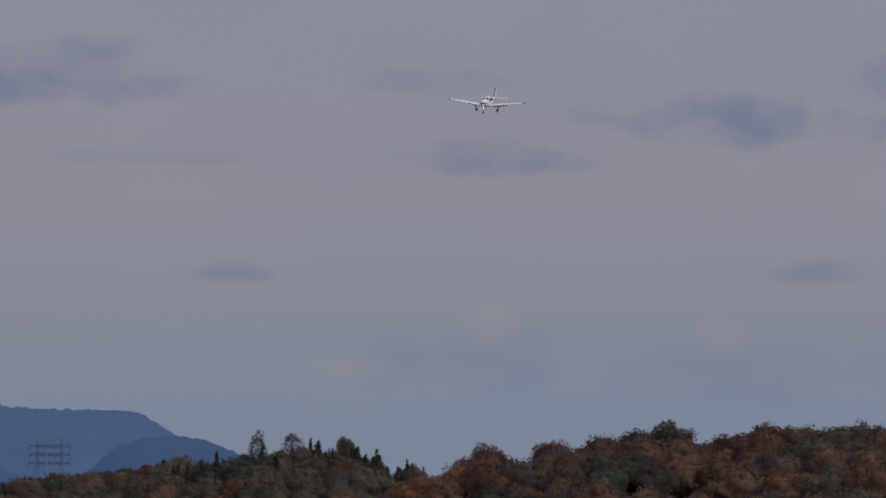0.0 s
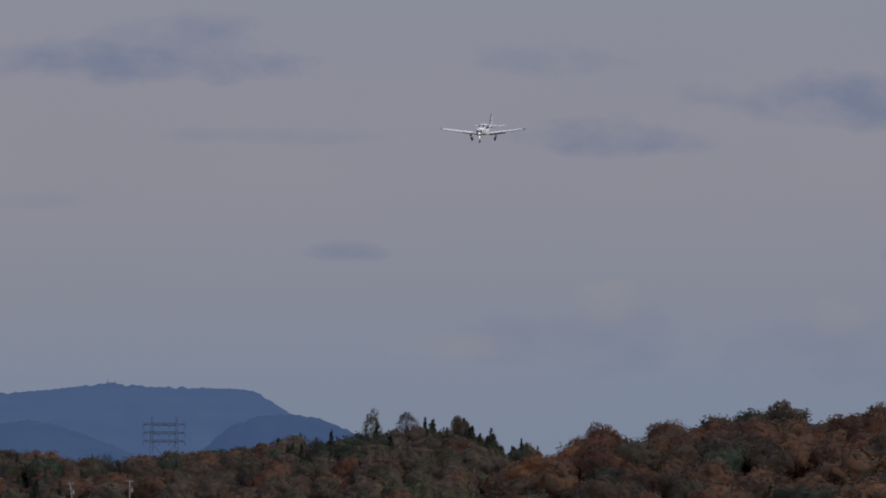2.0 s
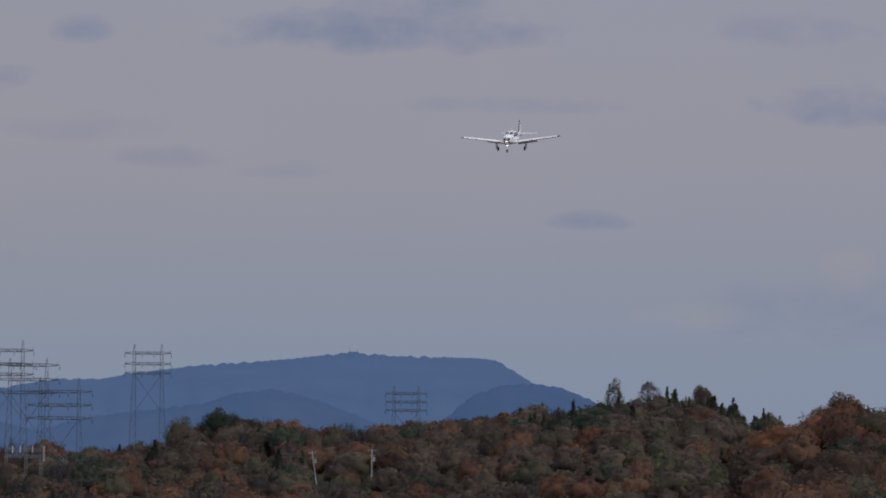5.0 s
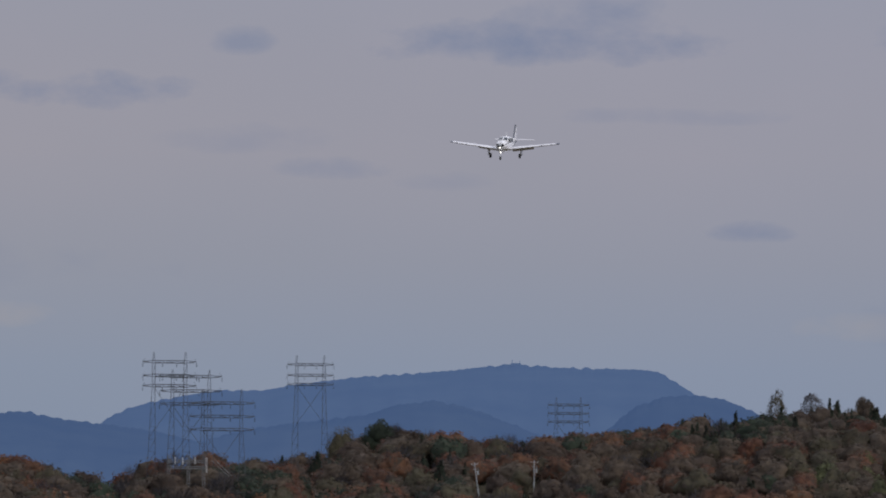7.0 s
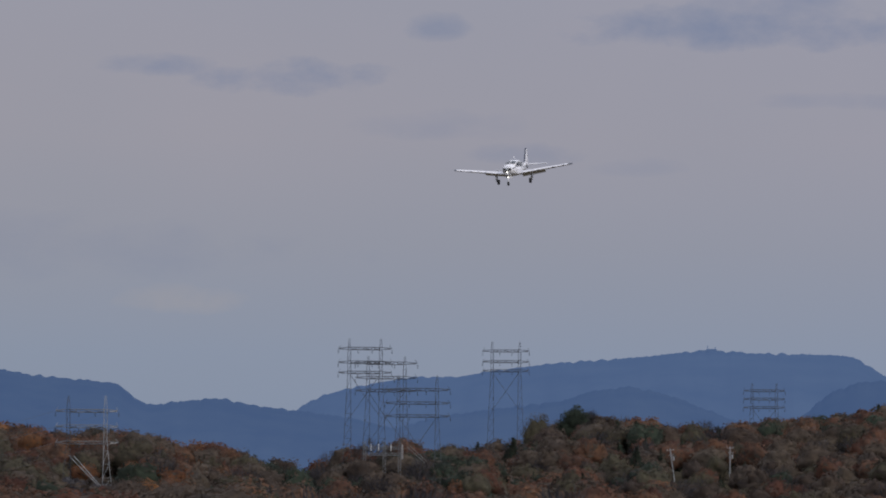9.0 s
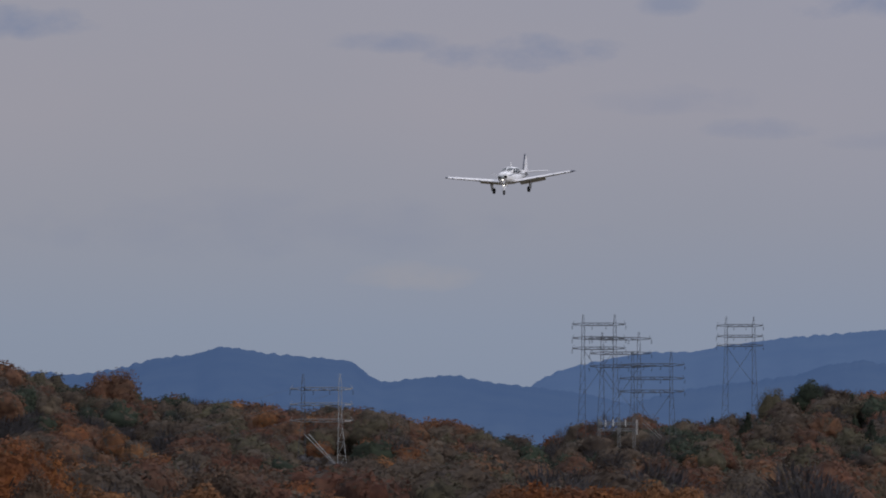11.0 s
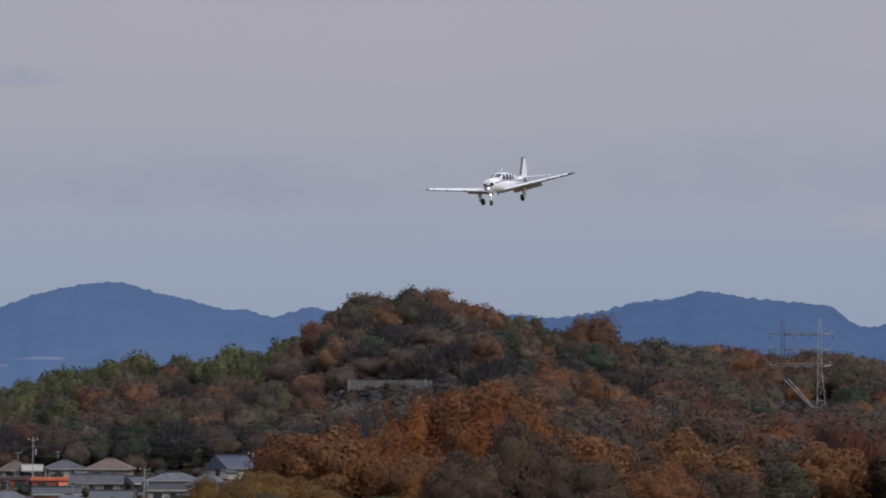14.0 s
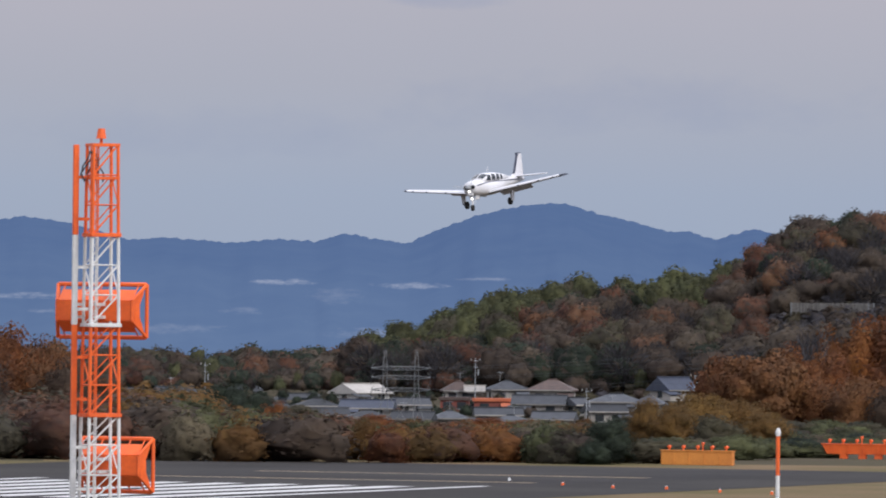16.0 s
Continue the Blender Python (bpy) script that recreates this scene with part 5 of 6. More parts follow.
def lines():
    steel = M["dark_steel"]
    pylon(6.961, 7.168, 0.80, 1900, (0.735, 0.645, 0.578), steel, "grey twin-mast lattice pylon with three beams")
    pylon(7.085, 7.325, 0.685, 1885, (0.64, 0.545, 0.46), steel, "grey twin-mast lattice pylon behind another")
    pylon(7.285, 7.537, 0.56, 1870, (0.468, 0.38, 0.295), steel, "shorter grey twin-mast lattice pylon")
    pylon(7.897, 8.077, 0.785, 2150, (0.725, 0.655, 0.595), steel, "grey twin-mast lattice pylon above the woods")
    pylon(9.60, 9.76, 0.525, 2290, (0.475, 0.42, 0.365), steel, "small grey twin-mast pylon behind the ridge")
    pylon(5.125, 5.368, 0.415, 1690, (0.315, 0.213, 0.107), M["steel"], "pale steel twin-mast pylon among autumn trees", brace="strut", arm=M["dull_steel"], left=M["dark_steel"], ends="concrete")
    pylon(-0.37, -0.165, -0.34, 1395, (-0.46, -0.52, -0.60), M["dull_steel"], "grey twin-mast pylon beside the village", 0.45)


def gantry():
    """Steel portal of a substation at the foot of the pylons."""
    d = 1835
    p = pol(7.2, d)
    z = float(ground_z(p.x, p.y))
    g = hold("substation_gantry", Matrix.Translation((p.x, p.y, z)) @ pose(0, 0, 0, 0, 0, -7.2), "pale steel substation gantry among autumn trees", "gantry")
    top = EYE + d * math.tan(radians(0.13)) - z
    for x in (-4.3, -0.2, 3.0):
        bm = bmesh.new()
        for s in (-1, 1):
            rod(bm, (x + s * 0.28, 0, -0.3), (x + s * 0.2, 0, top), 0.06, sides=5)
        for k in range(int(top / 0.9)):
            rod(bm, (x - 0.25, 0, 0.9 * k), (x + 0.25, 0, 0.9 * k + 0.9), 0.03, sides=4)
        part("lattice_post", bm, M["dull_steel"], g)
    for h in (top - 1.7, top - 3.0):
        bm = bmesh.new()
        for s in (0, 0.45):
            rod(bm, (-4.6, 0, h + s), (3.2, 0, h + s), 0.06, sides=5)
        for k in range(14):
            rod(bm, (-4.6 + 0.557 * k, 0, h + 0.45 * (k % 2)), (-4.6 + 0.557 * (k + 1), 0, h + 0.45 * ((k + 1) % 2)), 0.03, sides=4)
        part("beam", bm, M["dull_steel"], g)
    for x in (-3.0, -1.4, 1.2, 3.55):
        bm = bmesh.new()
        n = 9 if x > 3 else 4
        for k in range(n):
            rod(bm, (x, -0.3, top - 0.8 - 0.34 * k), (x, -0.3, top - 0.95 - 0.34 * k), 0.32 if x > 3 else 0.16, 0.22 if x > 3 else 0.1, 10)
        rod(bm, (x, -0.3, top - 0.8 - 0.34 * n), (x, -0.3, top - 0.6), 0.06)
        part("insulator_stack", bm, M["signal_white"], g, "white ribbed insulator stack")
    for a, c in (((4.6, 0, top - 1.2), (8.4, 0, top - 4.6)), ((5.2, 0, top - 1.0), (8.9, 0, top - 4.4))):
        part("stay", rod(bmesh.new(), a, c, 0.05, sides=5), M["dull_steel"], g)


def utility_pole(b, d, high, lean, label, thick=1.0):
    p = pol(b, d)
    g = hold("utility_pole", Matrix.Translation((p.x, p.y, float(ground_z(p.x, p.y)) - 0.2)) @ pose(0, 0, 0, 0, lean, -b), label, "utility pole", "utility poles")
    part("shaft", rod(bmesh.new(), (0, 0, 0), (0, 0, high), 0.24 * thick, 0.16 * thick, 12), M["steel"], g)
    for z in (high - 0.5, high - 1.6):
        part("crossbar", box(bmesh.new(), (1.9 * thick, 0.12, 0.12), (0.1, 0.2, z)), M["steel"], g)
    part("transformer", rod(bmesh.new(), (0.5, 0, high - 3.0), (0.5, 0, high - 2.0), 0.32 * thick, sides=14), M["steel"], g)
    for x in (-0.7, 0.0, 0.8):
        part("insulator", rod(bmesh.new(), (x, 0.2, high - 0.45), (x, 0.2, high - 0.15), 0.09, 0.05, 8), M["concrete"], g)


def fence():
    d = 1657
    a, c = pol(2.283, d), pol(2.824, d)
    way = (c - a).normalized()
    turn = -math.degrees(math.atan2(way.y, way.x)) * -1
    za = float(ground_z(a.x, a.y))
    zc = float(ground_z(c.x, c.y))
    g = hold("fence", Matrix.Translation((a.x, a.y, 0)) @ pose(0, 0, 0, 0, 0, turn), "weathered pale board fence on the hillside", "fence")
    length = (c - a).length
    n = 16
    top = EYE + d * math.tan(radians(0.0))
    for k in range(n + 1):
        x = length * k / n
        z = za + (zc - za) * k / n
        wide = 0.26 if k in (0, n, n - 1) else 0.16
        part("post", box(bmesh.new(), (wide, 0.2, top - z + 0.3), (x, 0, (top + z - 0.3) / 2), bevel=0.02), M["dull_steel"] if k in (0, n, n - 1) else M["board"], g)
    rng = random.Random(4)
    m = 54
    for k in range(m):
        x = length * (k + 0.5) / m
        h = 1.75 + rng.uniform(-0.1, 0.1)
        part("board", box(bmesh.new(), (length / m * 0.84, 0.05, h), (x, 0.1, top - 0.1 - h / 2)), M["board"], g)
    for z in (top - 0.4, top - 1.5):
        part("rail", box(bmesh.new(), (length, 0.06, 0.1), (length / 2, 0.16, z)), M["board"], g)


# ---------------------------------------------------------------- village
def house(x0, x1, top, eave, d, roof, wall, cover, turn):
    """x0, x1: bearings of its sides; top, eave: heights of ridge and eaves, in degrees from the eye line."""
    b = (x0 + x1) / 2
    p = pol(b, d)
    z = float(ground_z(p.x, p.y)) - 0.15
    across = d * math.tan(radians(x1 - x0))
    deep = min(7.0, max(3.0, 0.75 * across))
    lean = radians(abs(turn))
    wide = max(2.4, (across - deep * math.sin(lean) * 0.8) / max(0.45, math.cos(lean)) - 0.9)
    high = EYE + d * math.tan(radians(eave)) - z
    rise = 0.0 if roof == "flat" else d * math.tan(radians(top - eave))
    storeys = 2 if high > 4.5 else 1
    label = {"hip": "house with a hipped tiled roof", "gable": "house with a gabled tiled roof", "flat": "flat-roofed building"}[roof]
    tone = {"wall_red": "red-walled", "wall_pale": "pale", "concrete": "white"}[wall]
    colour = {"roof_brown": "brown", "roof_grey": "dark grey", "roof_blue": "blue", "roof_orange": "orange-edged", "concrete": "white", "wall_pale": "cream"}[cover]
    g = hold("house", Matrix.Translation((p.x, p.y, z)) @ pose(0, 0, 0, 0, 0, turn - b), tone + " village " + label.replace("tiled", colour), "house", "village houses")
    part("wall", box(bmesh.new(), (wide, deep, high), (0, 0, high / 2), bevel=0.03), M[wall], g)
    x, y, e, t = wide / 2 + 0.55, deep / 2 + 0.55, high, 0.22
    bm = bmesh.new()
    if roof == "flat":
        box(bm, (wide + 0.5, deep + 0.5, 0.55), (0, 0, high + 0.2), bevel=0.03)
    else:
        r = x if roof == "gable" else max(0.3, x - y * 0.9)
        low = [bm.verts.new(q) for q in ((-x, -y, e - t), (x, -y, e - t), (x, y, e - t), (-x, y, e - t))]
        mid = [bm.verts.new(q) for q in ((-x, -y, e), (x, -y, e), (x, y, e), (-x, y, e))]
        top = [bm.verts.new((-r, 0, e + rise)), bm.verts.new((r, 0, e + rise))]
        for k in range(4):
            bm.faces.new((low[k], low[(k + 1) % 4], mid[(k + 1) % 4], mid[k]))
        bm.faces.new(low[::-1])
        bm.faces.new((mid[0], mid[1], top[1], top[0]))
        bm.faces.new((mid[2], mid[3], top[0], top[1]))
        bm.faces.new((mid[1], mid[2], top[1]))
        bm.faces.new((mid[3], mid[0], top[0]))
        bmesh.ops.recalc_face_normals(bm, faces=bm.faces[:])
    cap = part("roof", bm, M[cover], g)
    if roof != "flat":
        part("roof_ridge", box(bmesh.new(), (2 * r + 0.2, 0.35, 0.28), (0, 0, e + rise + 0.03), bevel=0.04), M[cover], cap)
        part("eaves_board", box(bmesh.new(), (2 * x, 0.05, 0.2), (0, -y - 0.01, e - 0.1)), M["wall_pale"], cap)
    rnd = random.Random(int(abs(x0) * 1000) + int(d))
    side = rnd.choice((-1, 1))
    if wide > 5:
        aw, ah = wide * rnd.uniform(0.28, 0.42), min(high * 0.55, 2.7)
        ax = side * (wide / 2 - aw / 2 + rnd.uniform(0.3, 1.2))
        annex = part("annex", box(bmesh.new(), (aw, 1.9, ah), (ax, -deep / 2 - 0.9, ah / 2), bevel=0.03), M[wall], g)
        bm = bmesh.new()
        loft(bm, [[(xx, -deep / 2 + 0.02, ah + 0.55), (xx, -deep / 2 + 0.02, ah + 0.70), (xx, -deep / 2 - 2.15, ah + 0.12), (xx, -deep / 2 - 2.15, ah - 0.02)] for xx in (ax - aw / 2 - 0.3, ax + aw / 2 + 0.3)])
        part("annex_roof", bm, M[cover if cover != "wall_pale" else "roof_grey"], annex, "lean-to roof")
    if storeys == 2 and rnd.random() < 0.7:
        bx = -side * wide * 0.2
        balcony = part("balcony", box(bmesh.new(), (wide * 0.42, 1.0, 0.14), (bx, -deep / 2 - 0.5, high * 0.5), bevel=0.02), M["concrete"], g)
        bm = box(bmesh.new(), (wide * 0.42, 0.05, 0.07), (bx, -deep / 2 - 0.97, high * 0.5 + 1.0))
        for k in range(9):
            box(bm, (0.05, 0.04, 0.95), (bx + wide * 0.42 * (k / 8 - 0.5), -deep / 2 - 0.97, high * 0.5 + 0.5))
        part("railing", bm, M["signal_white"], balcony, "white balcony railing")
    if rnd.random() < 0.5:
        ex = rnd.uniform(-0.3, 0.3) * wide
        part("roof_aerial", rod(rod(bmesh.new(), (ex, 0, high + rise * 0.5), (ex, 0, high + rise + 1.6), 0.035), (ex - 0.6, 0, high + rise + 1.4), (ex + 0.6, 0, high + rise + 1.4), 0.03), M["steel"], g)
    n = max(2, int(wide / 3.2))
    for s in range(storeys):
        z = high * (s + 0.55) / storeys
        for k in range(n):
            xx = -wide / 2 + wide * (k + 0.5) / n
            win = part("window", box(bmesh.new(), (1.5, 0.06, 1.15), (xx, -deep / 2 - 0.02, z)), M["window"], g)
            part("frame", box(bmesh.new(), (1.7, 0.08, 0.1), (xx, -deep / 2 - 0.03, z - 0.62)), M["steel"], win)
        win = part("window", box(bmesh.new(), (0.06, 1.3, 1.1), (-wide / 2 - 0.02, 0, z)), M["window"], g)


def village():
    # sides as bearings, ridge and eaves as heights, distance, roof, wall, cover, turn
    for h in (
        (-0.716, -0.345, -0.562, -0.621, 1530, "gable", "concrete", "wall_pale", 40),
        (-0.005, 0.224, -0.540, -0.599, 1535, "hip", "wall_pale", "roof_brown", 6),
        (0.150, 0.284, -0.569, -0.602, 1532, "gable", "concrete", "wall_pale", 0),
        (0.284, 0.572, -0.533, -0.589, 1545, "hip", "wall_pale", "roof_grey", 12),
        (0.561, 0.891, -0.522, -0.589, 1530, "hip", "wall_pale", "roof_brown", -8),
        (1.364, 1.668, -0.499, -0.581, 1490, "gable", "wall_pale", "roof_blue", 35),
        (-1.152, -0.671, -0.632, -0.680, 1540, "hip", "wall_pale", "roof_grey", 6),
        (-1.419, -1.152, -0.558, -0.610, 1600, "hip", "wall_pale", "roof_grey", -12),
        (-1.899, -1.603, -0.593, -0.645, 1500, "gable", "concrete", "roof_grey", 18),
        (-2.070, -1.959, -0.607, -0.632, 1505, "gable", "concrete", "roof_grey", 30),
        (-0.023, 0.203, -0.644, -0.662, 1492, "flat", "wall_red", "roof_brown", -3),
        (0.192, 0.495, -0.645, -0.667, 1486, "flat", "wall_red", "roof_orange", 2),
        (-0.337, -0.071, -0.651, -0.695, 1480, "gable", "concrete", "roof_grey", 8),
        (0.459, 0.829, -0.627, -0.683, 1478, "gable", "wall_pale", "roof_grey", -4),
        (0.821, 0.947, -0.639, -0.684, 1476, "gable", "concrete", "roof_grey", 40),
        (0.958, 1.335, -0.611, -0.662, 1484, "hip", "wall_pale", "roof_grey", 5),
        (-0.670, -0.293, -0.668, -0.720, 1465, "gable", "wall_pale", "roof_blue", -6),
        (-0.974, -0.663, -0.661, -0.709, 1475, "hip", "concrete", "roof_grey", 9),
        (0.211, 0.537, -0.711, -0.756, 1425, "gable", "wall_pale", "roof_grey", 3),
        (0.315, 0.597, -0.759, -0.796, 1400, "hip", "concrete", "roof_grey", -5),
        (-0.077, 0.189, -0.733, -0.781, 1412, "hip", "wall_pale", "roof_grey", 7),
        (-0.336, -0.033, -0.743, -0.788, 1404, "gable", "concrete", "roof_grey", -9),
        (-0.625, -0.336, -0.735, -0.779, 1408, "hip", "wall_pale", "roof_grey", 4),
        (-0.892, -0.596, -0.723, -0.767, 1418, "gable", "concrete", "roof_grey", 10),
        (0.589, 0.893, -0.733, -0.781, 1402, "gable", "wall_pale", "roof_grey", -7),
        (-1.232, -0.885, -0.697, -0.741, 1436, "hip", "wall_pale", "roof_grey", 6),
        (0.922, 1.218, -0.682, -0.726, 1440, "gable", "wall_pale", "roof_grey", 12),
        (1.254, 1.476, -0.619, -0.671, 1470, "hip", "wall_pale", "roof_grey", -10),
        (-1.632, -1.336, -0.671, -0.716, 1450, "hip", "wall_pale", "roof_grey", -6),
        (-2.594, -2.261, -0.640, -0.688, 1480, "gable", "wall_pale", "roof_brown", 8),
        (-3.037, -2.705, -0.626, -0.682, 1500, "hip", "wall_pale", "roof_grey", -8),
    ):
        house(*h)
    # a long white wall in front of the houses
    p = pol(1.08, 1330)
    g = hold("garden_wall", Matrix.Translation((p.x, p.y, float(ground_z(p.x, p.y)))) @ pose(0, 0, 0, 0, 0, -1), "long white wall at the edge of the village", "wall")
    part("panel", box(bmesh.new(), (9.0, 0.3, 2.6), (0, 0, 1.2), bevel=0.04), M["concrete"], g)
    part("coping", box(bmesh.new(), (9.2, 0.5, 0.18), (0, 0, 2.55), bevel=0.03), M["roof_grey"], g)


# ---------------------------------------------------------------- single trees and shrubs near the field
def trunk_mesh(rng, h, wide):
    bm = bmesh.new()
    rod(bm, (0, 0, -0.6), (0.15, 0.1, h * 0.45), 0.026 * h, 0.016 * h, 8)
    for k in range(7):
        a = rng.uniform(0, 6.283)
        z = h * rng.uniform(0.22, 0.45)
        end = (math.cos(a) * wide * rng.uniform(0.22, 0.38), math.sin(a) * wide * rng.uniform(0.22, 0.38), h * rng.uniform(0.55, 0.85))
        rod(bm, (0.15 * z / h, 0.1 * z / h, z), end, 0.012 * h, 0.004 * h, 5)
    return bm


def tree_maker():
    cache = {}
    rnd = random.Random(8)
    rng = np.random.default_rng(21)

    def grow(b, d, top, wide, species, label, kind="tree", shape=None, cards=4500):
        """top: height of the crown's top above the eye line in degrees."""
        p = pol(b, d)
        z = float(ground_z(p.x, p.y))
        h = (EYE + d * math.tan(radians(top)) - z) * 1.08
        form = shape or KINDS[species]
        key = (species, form, rnd.randrange(3), kind, cards)
        if key not in cache:
            points, faces, normals, tones = crown_cloud(rng, form, cards, (0.019 if form == "dome" else 0.026) if kind == "tree" else 0.024)
            cache[key] = leaf_mesh("crown", points * 10.0, faces, normals, [M[PAINT.get(species, species)]], np.zeros(len(faces)), 0.2 + 0.3 * rng.random() + 0.4 * tones)
            bm = trunk_mesh(rnd, 10.0, 9.0)
            me = bpy.data.meshes.new("trunk")
            bm.to_mesh(me)
            bm.free()
            me.materials.append(M["bark"])
            cache[key, "t"] = me
        g = hold(kind, Matrix.Translation((p.x, p.y, z)) @ pose(0, 0, 0, 0, 0, rnd.uniform(0, 360)) @ Matrix.Diagonal((wide / 8.2, wide / 8.2, h / 10.0, 1)), label, kind)
        new("trunk", cache[key, "t"]).parent = g
        new("crown", cache[key]).parent = g
    return grow


def planting():
    grow = tree_maker()
    O, R, B, Y, G = ("tree with bright orange autumn leaves", "tree with rust-red autumn leaves", "tree with dull brown leaves", "tree with yellow-brown autumn leaves", "dark evergreen tree below the field")
    for b, d, top, wide, s, label in (
            (3.86, 960, -0.37, 9.5, "copper", R), (4.12, 970, -0.44, 8.0, "umber", B), (4.42, 980, -0.36, 9.0, "copper", R), (4.72, 960, -0.47, 9.0, "copper", R),
            (5.0, 1000, -0.46, 8.0, "umber", B), (5.4, 1000, -0.44, 9.0, "copper", R), (4.58, 1000, -0.3, 10.0, "umber", B), (5.15, 950, -0.56, 6.0, "olive", Y), (2.13, 900, -0.36, 9.0, "copper", R), (1.86, 905, -0.42, 7.0, "copper", R),
            (5.9, 1010, -0.44, 9.0, "umber", B), (6.45, 1000, -0.38, 8.0, "copper", R), (6.75, 990, -0.36, 9.0, "orange", O), (7.15, 1000, -0.36, 9.5, "orange", O), (7.5, 1010, -0.34, 9.0, "copper", R),
            (-2.35, 640, -0.55, 5.0, "umber", B), (-2.0, 655, -0.66, 5.0, "umber", B), (-0.95, 680, -0.72, 4.5, "olive", Y), (-3.7, 640, -0.45, 6.0, "umber", B)):
        grow(b, d, top, wide, s, label)
    # broad domes that reach down to the ground
    for b, d, top, wide, s, label in (
            (3.08, 950, -0.08, 15.0, "orange", O), (2.72, 948, -0.20, 10.0, "orange", O), (3.40, 952, -0.18, 9.5, "orange", O), (2.50, 935, -0.38, 8.5, "orange", O), (3.36, 925, -0.30, 7.0, "umber", B),
            (2.32, 915, -0.36, 8.0, "orange", O), (3.60, 935, -0.45, 7.0, "umber", B),
            (1.70, 600, -0.61, 4.6, "amber", Y), (1.93, 602, -0.64, 4.2, "amber", Y), (1.35, 604, -0.665, 2.6, "amber", Y), (2.12, 598, -0.73, 3.4, "amber", Y), (1.53, 596, -0.70, 3.4, "amber", Y), (1.80, 590, -0.76, 3.4, "olive", Y),
            (2.40, 905, -0.50, 7.0, "copper", R), (2.75, 900, -0.52, 8.0, "copper", R), (3.05, 895, -0.50, 8.0, "umber", B), (3.9, 905, -0.55, 8.0, "umber", B), (4.3, 910, -0.58, 9.0, "copper", R), (4.75, 915, -0.62, 9.0, "umber", B),
            (-2.74, 640, -0.42, 5.0, "copper", R), (-2.46, 638, -0.47, 4.6, "umber", B), (-2.22, 640, -0.55, 4.2, "copper", R), (-1.98, 645, -0.64, 3.8, "umber", B), (-3.05, 630, -0.46, 5.0, "umber", B),
            (-2.92, 640, -0.25, 6.5, "orange", O), (-2.60, 650, -0.34, 6.0, "copper", R), (-3.35, 645, -0.30, 6.5, "copper", R),
            (-1.40, 690, -0.585, 5.5, "green", G), (-1.79, 700, -0.615, 3.6, "green", G), (-1.22, 685, -0.66, 3.8, "green", G), (-1.08, 660, -0.71, 2.8, "orange", O), (-0.45, 640, -0.77, 3.0, "orange", O), (0.3, 640, -0.78, 3.4, "orange", O), (0.55, 645, -0.79, 3.6, "copper", R)):
        grow(b, d, top, wide, s, label, "tree", "dome", 7500)
    grow(1.09, 545, -0.79, 3.0, "cedar", "dark green conifer bush by the runway end", "shrub", "dome", 6000)
    grow(1.00, 543, -0.93, 2.0, "green", "dark green bush by the runway end", "shrub", "shrub", 5000)
    for b, top in ((1.80, -0.90), (1.95, -0.87), (2.08, -0.91), (2.36, -0.92), (2.5, -0.95), (3.1, -0.93), (3.28, -0.92), (3.75, -0.95), (1.62, -0.94)):
        grow(b, 575, top, 2.6, "bamboo", "rough green bush beside the approach lights", "shrub", "shrub", 5000)
    # trees that stand out on the skylines
    B2, G2 = "broad tree standing above the woods", "leafless feathery tree on the skyline"
    for b, d, top, wide, s, label in (
            (8.44, 2230, 0.335, 8.5, "green", "dark tree standing above the woods"),
            (8.53, 2235, 0.33, 8.0, "grey", G2), (11.62, 2240, 0.52, 6.0, "brown", B2),
            (8.62, 2230, 0.30, 8.0, "brown", B2), (12.57, 1440, 0.465, 7.0, "rust", B2), (12.94, 1440, 0.485, 6.0, "rust", B2), (13.76, 1445, 0.62, 8.0, "brown", B2)):
        grow(b, d, top, wide, s, label)
    grow(11.045, 2235, 0.54, 5.8, "olive", "small round-headed tree on a bare trunk", "tree", "high", 1300)
    grow(11.27, 2238, 0.54, 6.0, "grey", G2, "tree", "high", 1301)
    grow(3.87, 1770, 0.405, 12.5, "rust", B2, "tree", "dome", 7500)
    grow(3.80, 1775, 0.33, 9.0, "brown", B2, "tree", "dome")
    grow(8.20, 2225, 0.285, 9.0, "olive", B2, "tree", "dome")
    rnd = random.Random(12)
    words = {"copper": "rust-coloured autumn shrub on the field's edge", "olive": "olive-green shrub on the field's edge",
             "green": "dark green shrub on the field's edge", "amber": "amber autumn shrub on the field's edge", "orange": "orange autumn shrub on the field's edge", "bamboo": "rough green shrub on the field's edge"}
    b = -3.5
    while b < 0.86:
        s = rnd.choice(("amber", "olive", "bamboo", "copper", "amber", "bamboo", "green", "orange", "bamboo"))
        grow(b + rnd.uniform(-0.08, 0.08), 552 + rnd.uniform(-2, 6), -0.93 + rnd.uniform(-0.07, 0.13), rnd.uniform(1.6, 2.8), s, words[s], "shrub", "shrub", 7500)
        b += 0.115


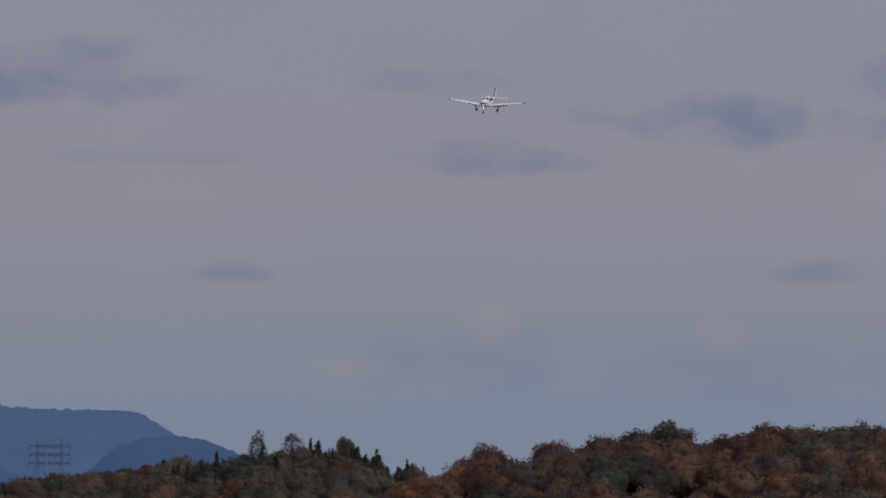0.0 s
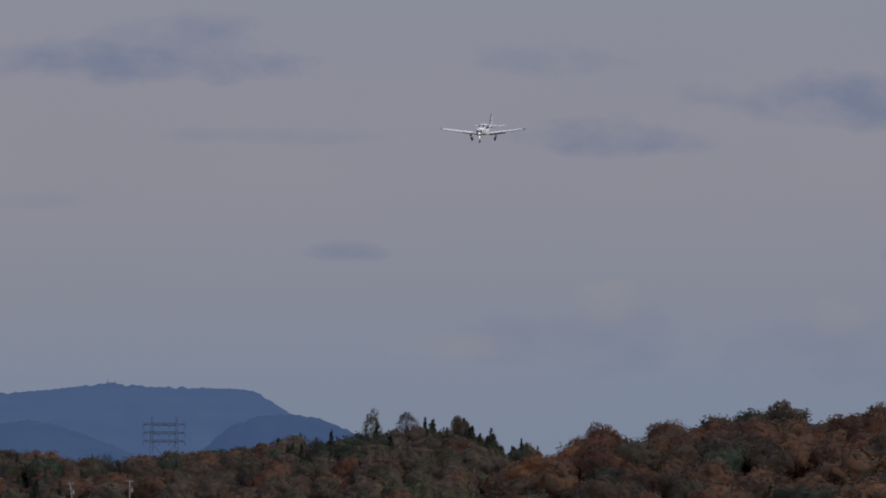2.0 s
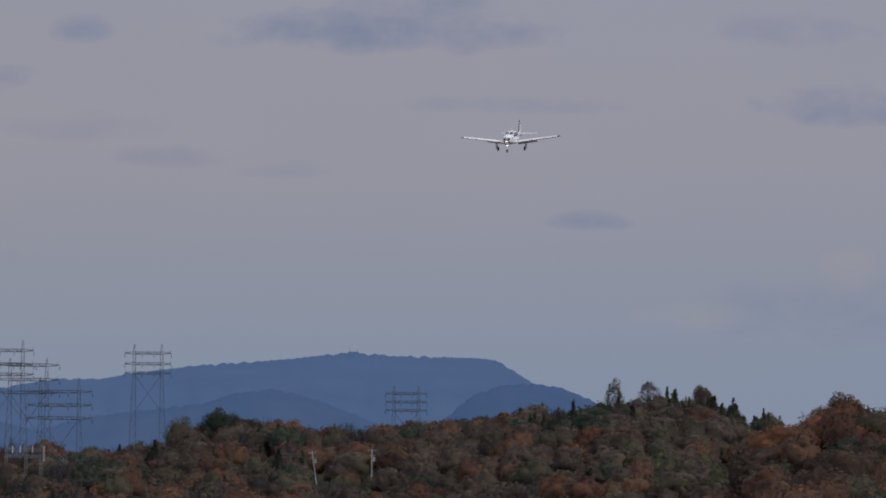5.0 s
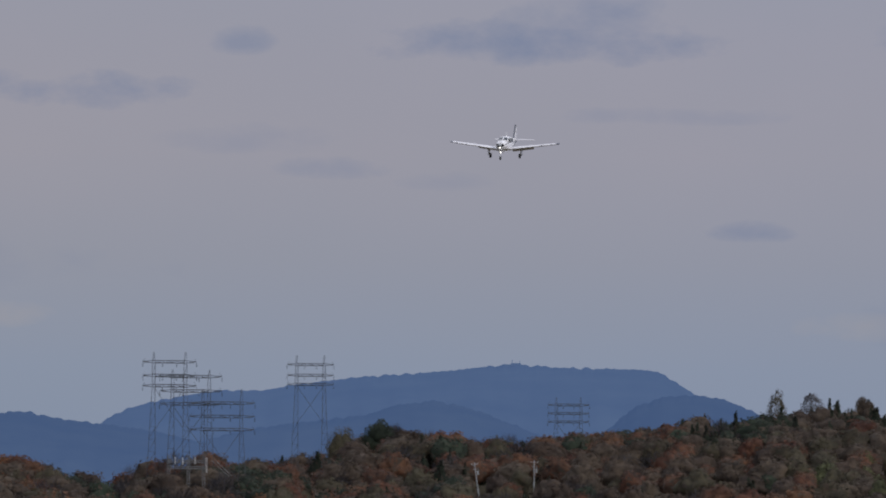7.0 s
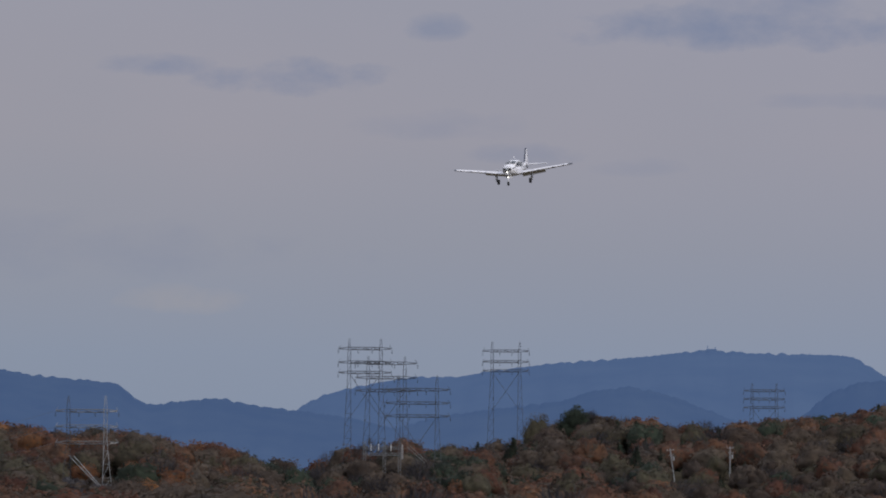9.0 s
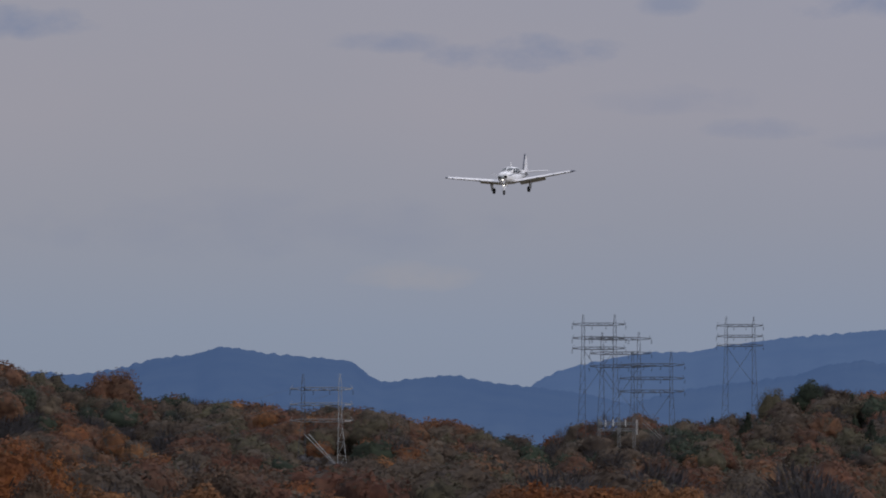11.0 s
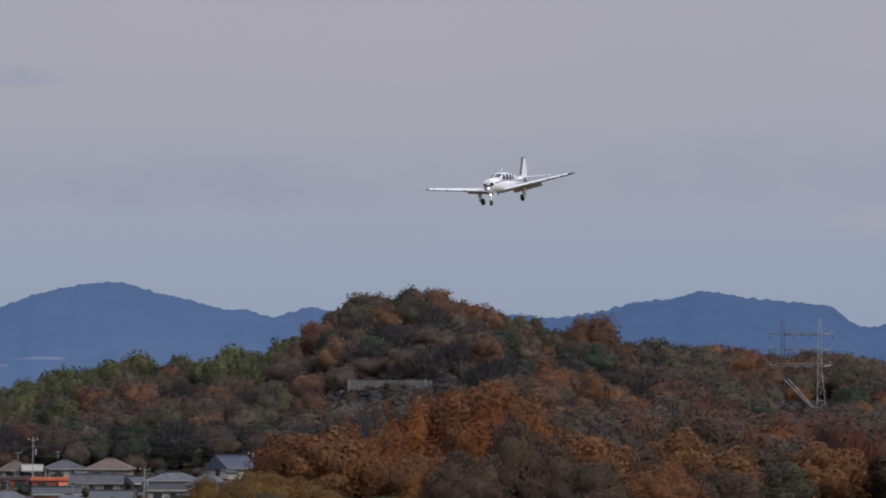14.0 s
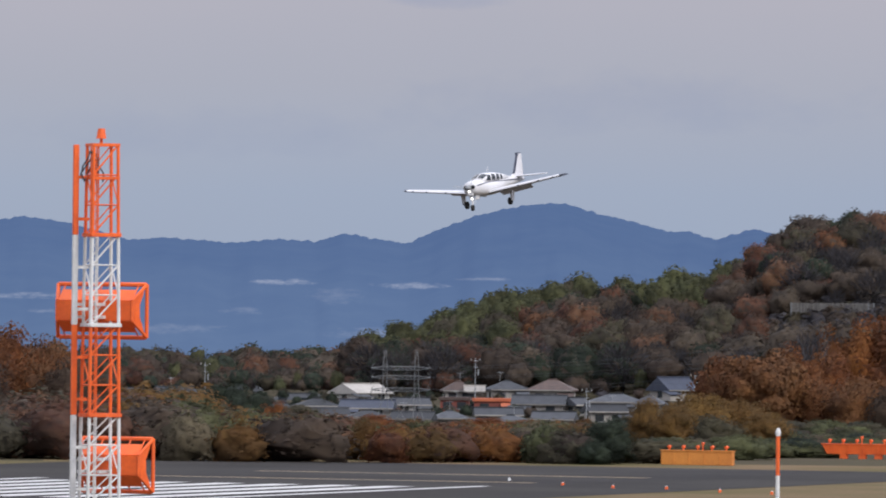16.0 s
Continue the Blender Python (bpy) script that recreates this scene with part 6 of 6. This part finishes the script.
def wires():
    """Thin lines from the pylon by the village to the one among the trees."""
    for k, (e0, e1) in enumerate(((-0.46, 0.315), (-0.52, 0.213), (-0.60, 0.107))):
        for b0, b1 in ((-0.44, 5.05), (-0.10, 5.44)):
            a = pol(b0, 1395, EYE + 1395 * math.tan(radians(e0)))
            c = pol(b1, 1690, EYE + 1690 * math.tan(radians(e1)))
            bm = bmesh.new()
            n = 26
            pts = [a.lerp(c, i / n) - Vector((0, 0, 5.0 * 4 * (i / n) * (1 - i / n))) for i in range(n + 1)]
            for p, q in zip(pts, pts[1:]):
                rod(bm, p, q, 0.014, sides=4)
            ob = part("power_line", bm, M["dark_steel"])
            tagged(ob, "thin pale power line between two pylons", "power line", "power lines")


def summit_station():
    p = pol(9.32, 4690, EYE + 4690 * math.tan(radians(0.73)))
    g = hold("summit_station", Matrix.Translation(p), "hazy radio station on the mountain top", "radio station")
    for x, wd, h in ((-4, 4, 0.6), (1, 5, 1.3), (5, 3, 0.5)):
        # coloured with the mountain's painted haze glow
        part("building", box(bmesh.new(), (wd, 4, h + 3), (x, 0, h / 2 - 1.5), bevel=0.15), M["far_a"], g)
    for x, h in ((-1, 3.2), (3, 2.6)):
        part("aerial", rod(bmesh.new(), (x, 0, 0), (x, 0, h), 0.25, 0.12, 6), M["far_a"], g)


ground()
airfield()
mountains()
woods()
village()
lines()
utility_pole(9.458, 2085, 9.8, 0, "pale concrete utility pole among the trees", 0.7)
utility_pole(9.10, 2085, 9.0, -8, "leaning pale utility pole among the trees", 0.7)
gantry()
wires()
summit_station()
for b, d, high in ((0.22, 1500, 9.0), (-1.55, 1480, 8.5), (1.66, 1455, 7.5), (0.95, 1410, 7.5)):
    utility_pole(b, d, high, 0, "pale concrete utility pole beside village houses", 0.4)
fence()
planting()
equipment()


def motions():
    """The aeroplane on its approach, and its turning propeller."""
    rows = []
    for t, x, y, z, bank in FLIGHT:
        nose = float(np.interp(t, (0, 3.5, 7.5, 9, 12.5, 14, 16), (-5.6, -4.3, -3.1, -2.4, -0.9, -1.9, -3.2)))
        drift = float(np.interp(t, (0, 3.5, 7, 8, 9, 12.5, 14, 16), (1.9, -0.5, -2.4, -2.2, -1.2, -2.2, 0.0, 1.5)))
        turn = pose(0, 0, 0, nose, bank, -(AXIS + 180 + drift))
        rows.append((t, Matrix.Translation(Vector((x, y, z)) - turn @ FIN_TOP) @ turn))
    walk(PLANE, rows)
    walk(PROP, [(k / 10, Matrix.Translation((0, 0, -0.06)) @ pose(0, 0, 0, 0, 77.0 * k, 0)) for k in range(161)])


motions()
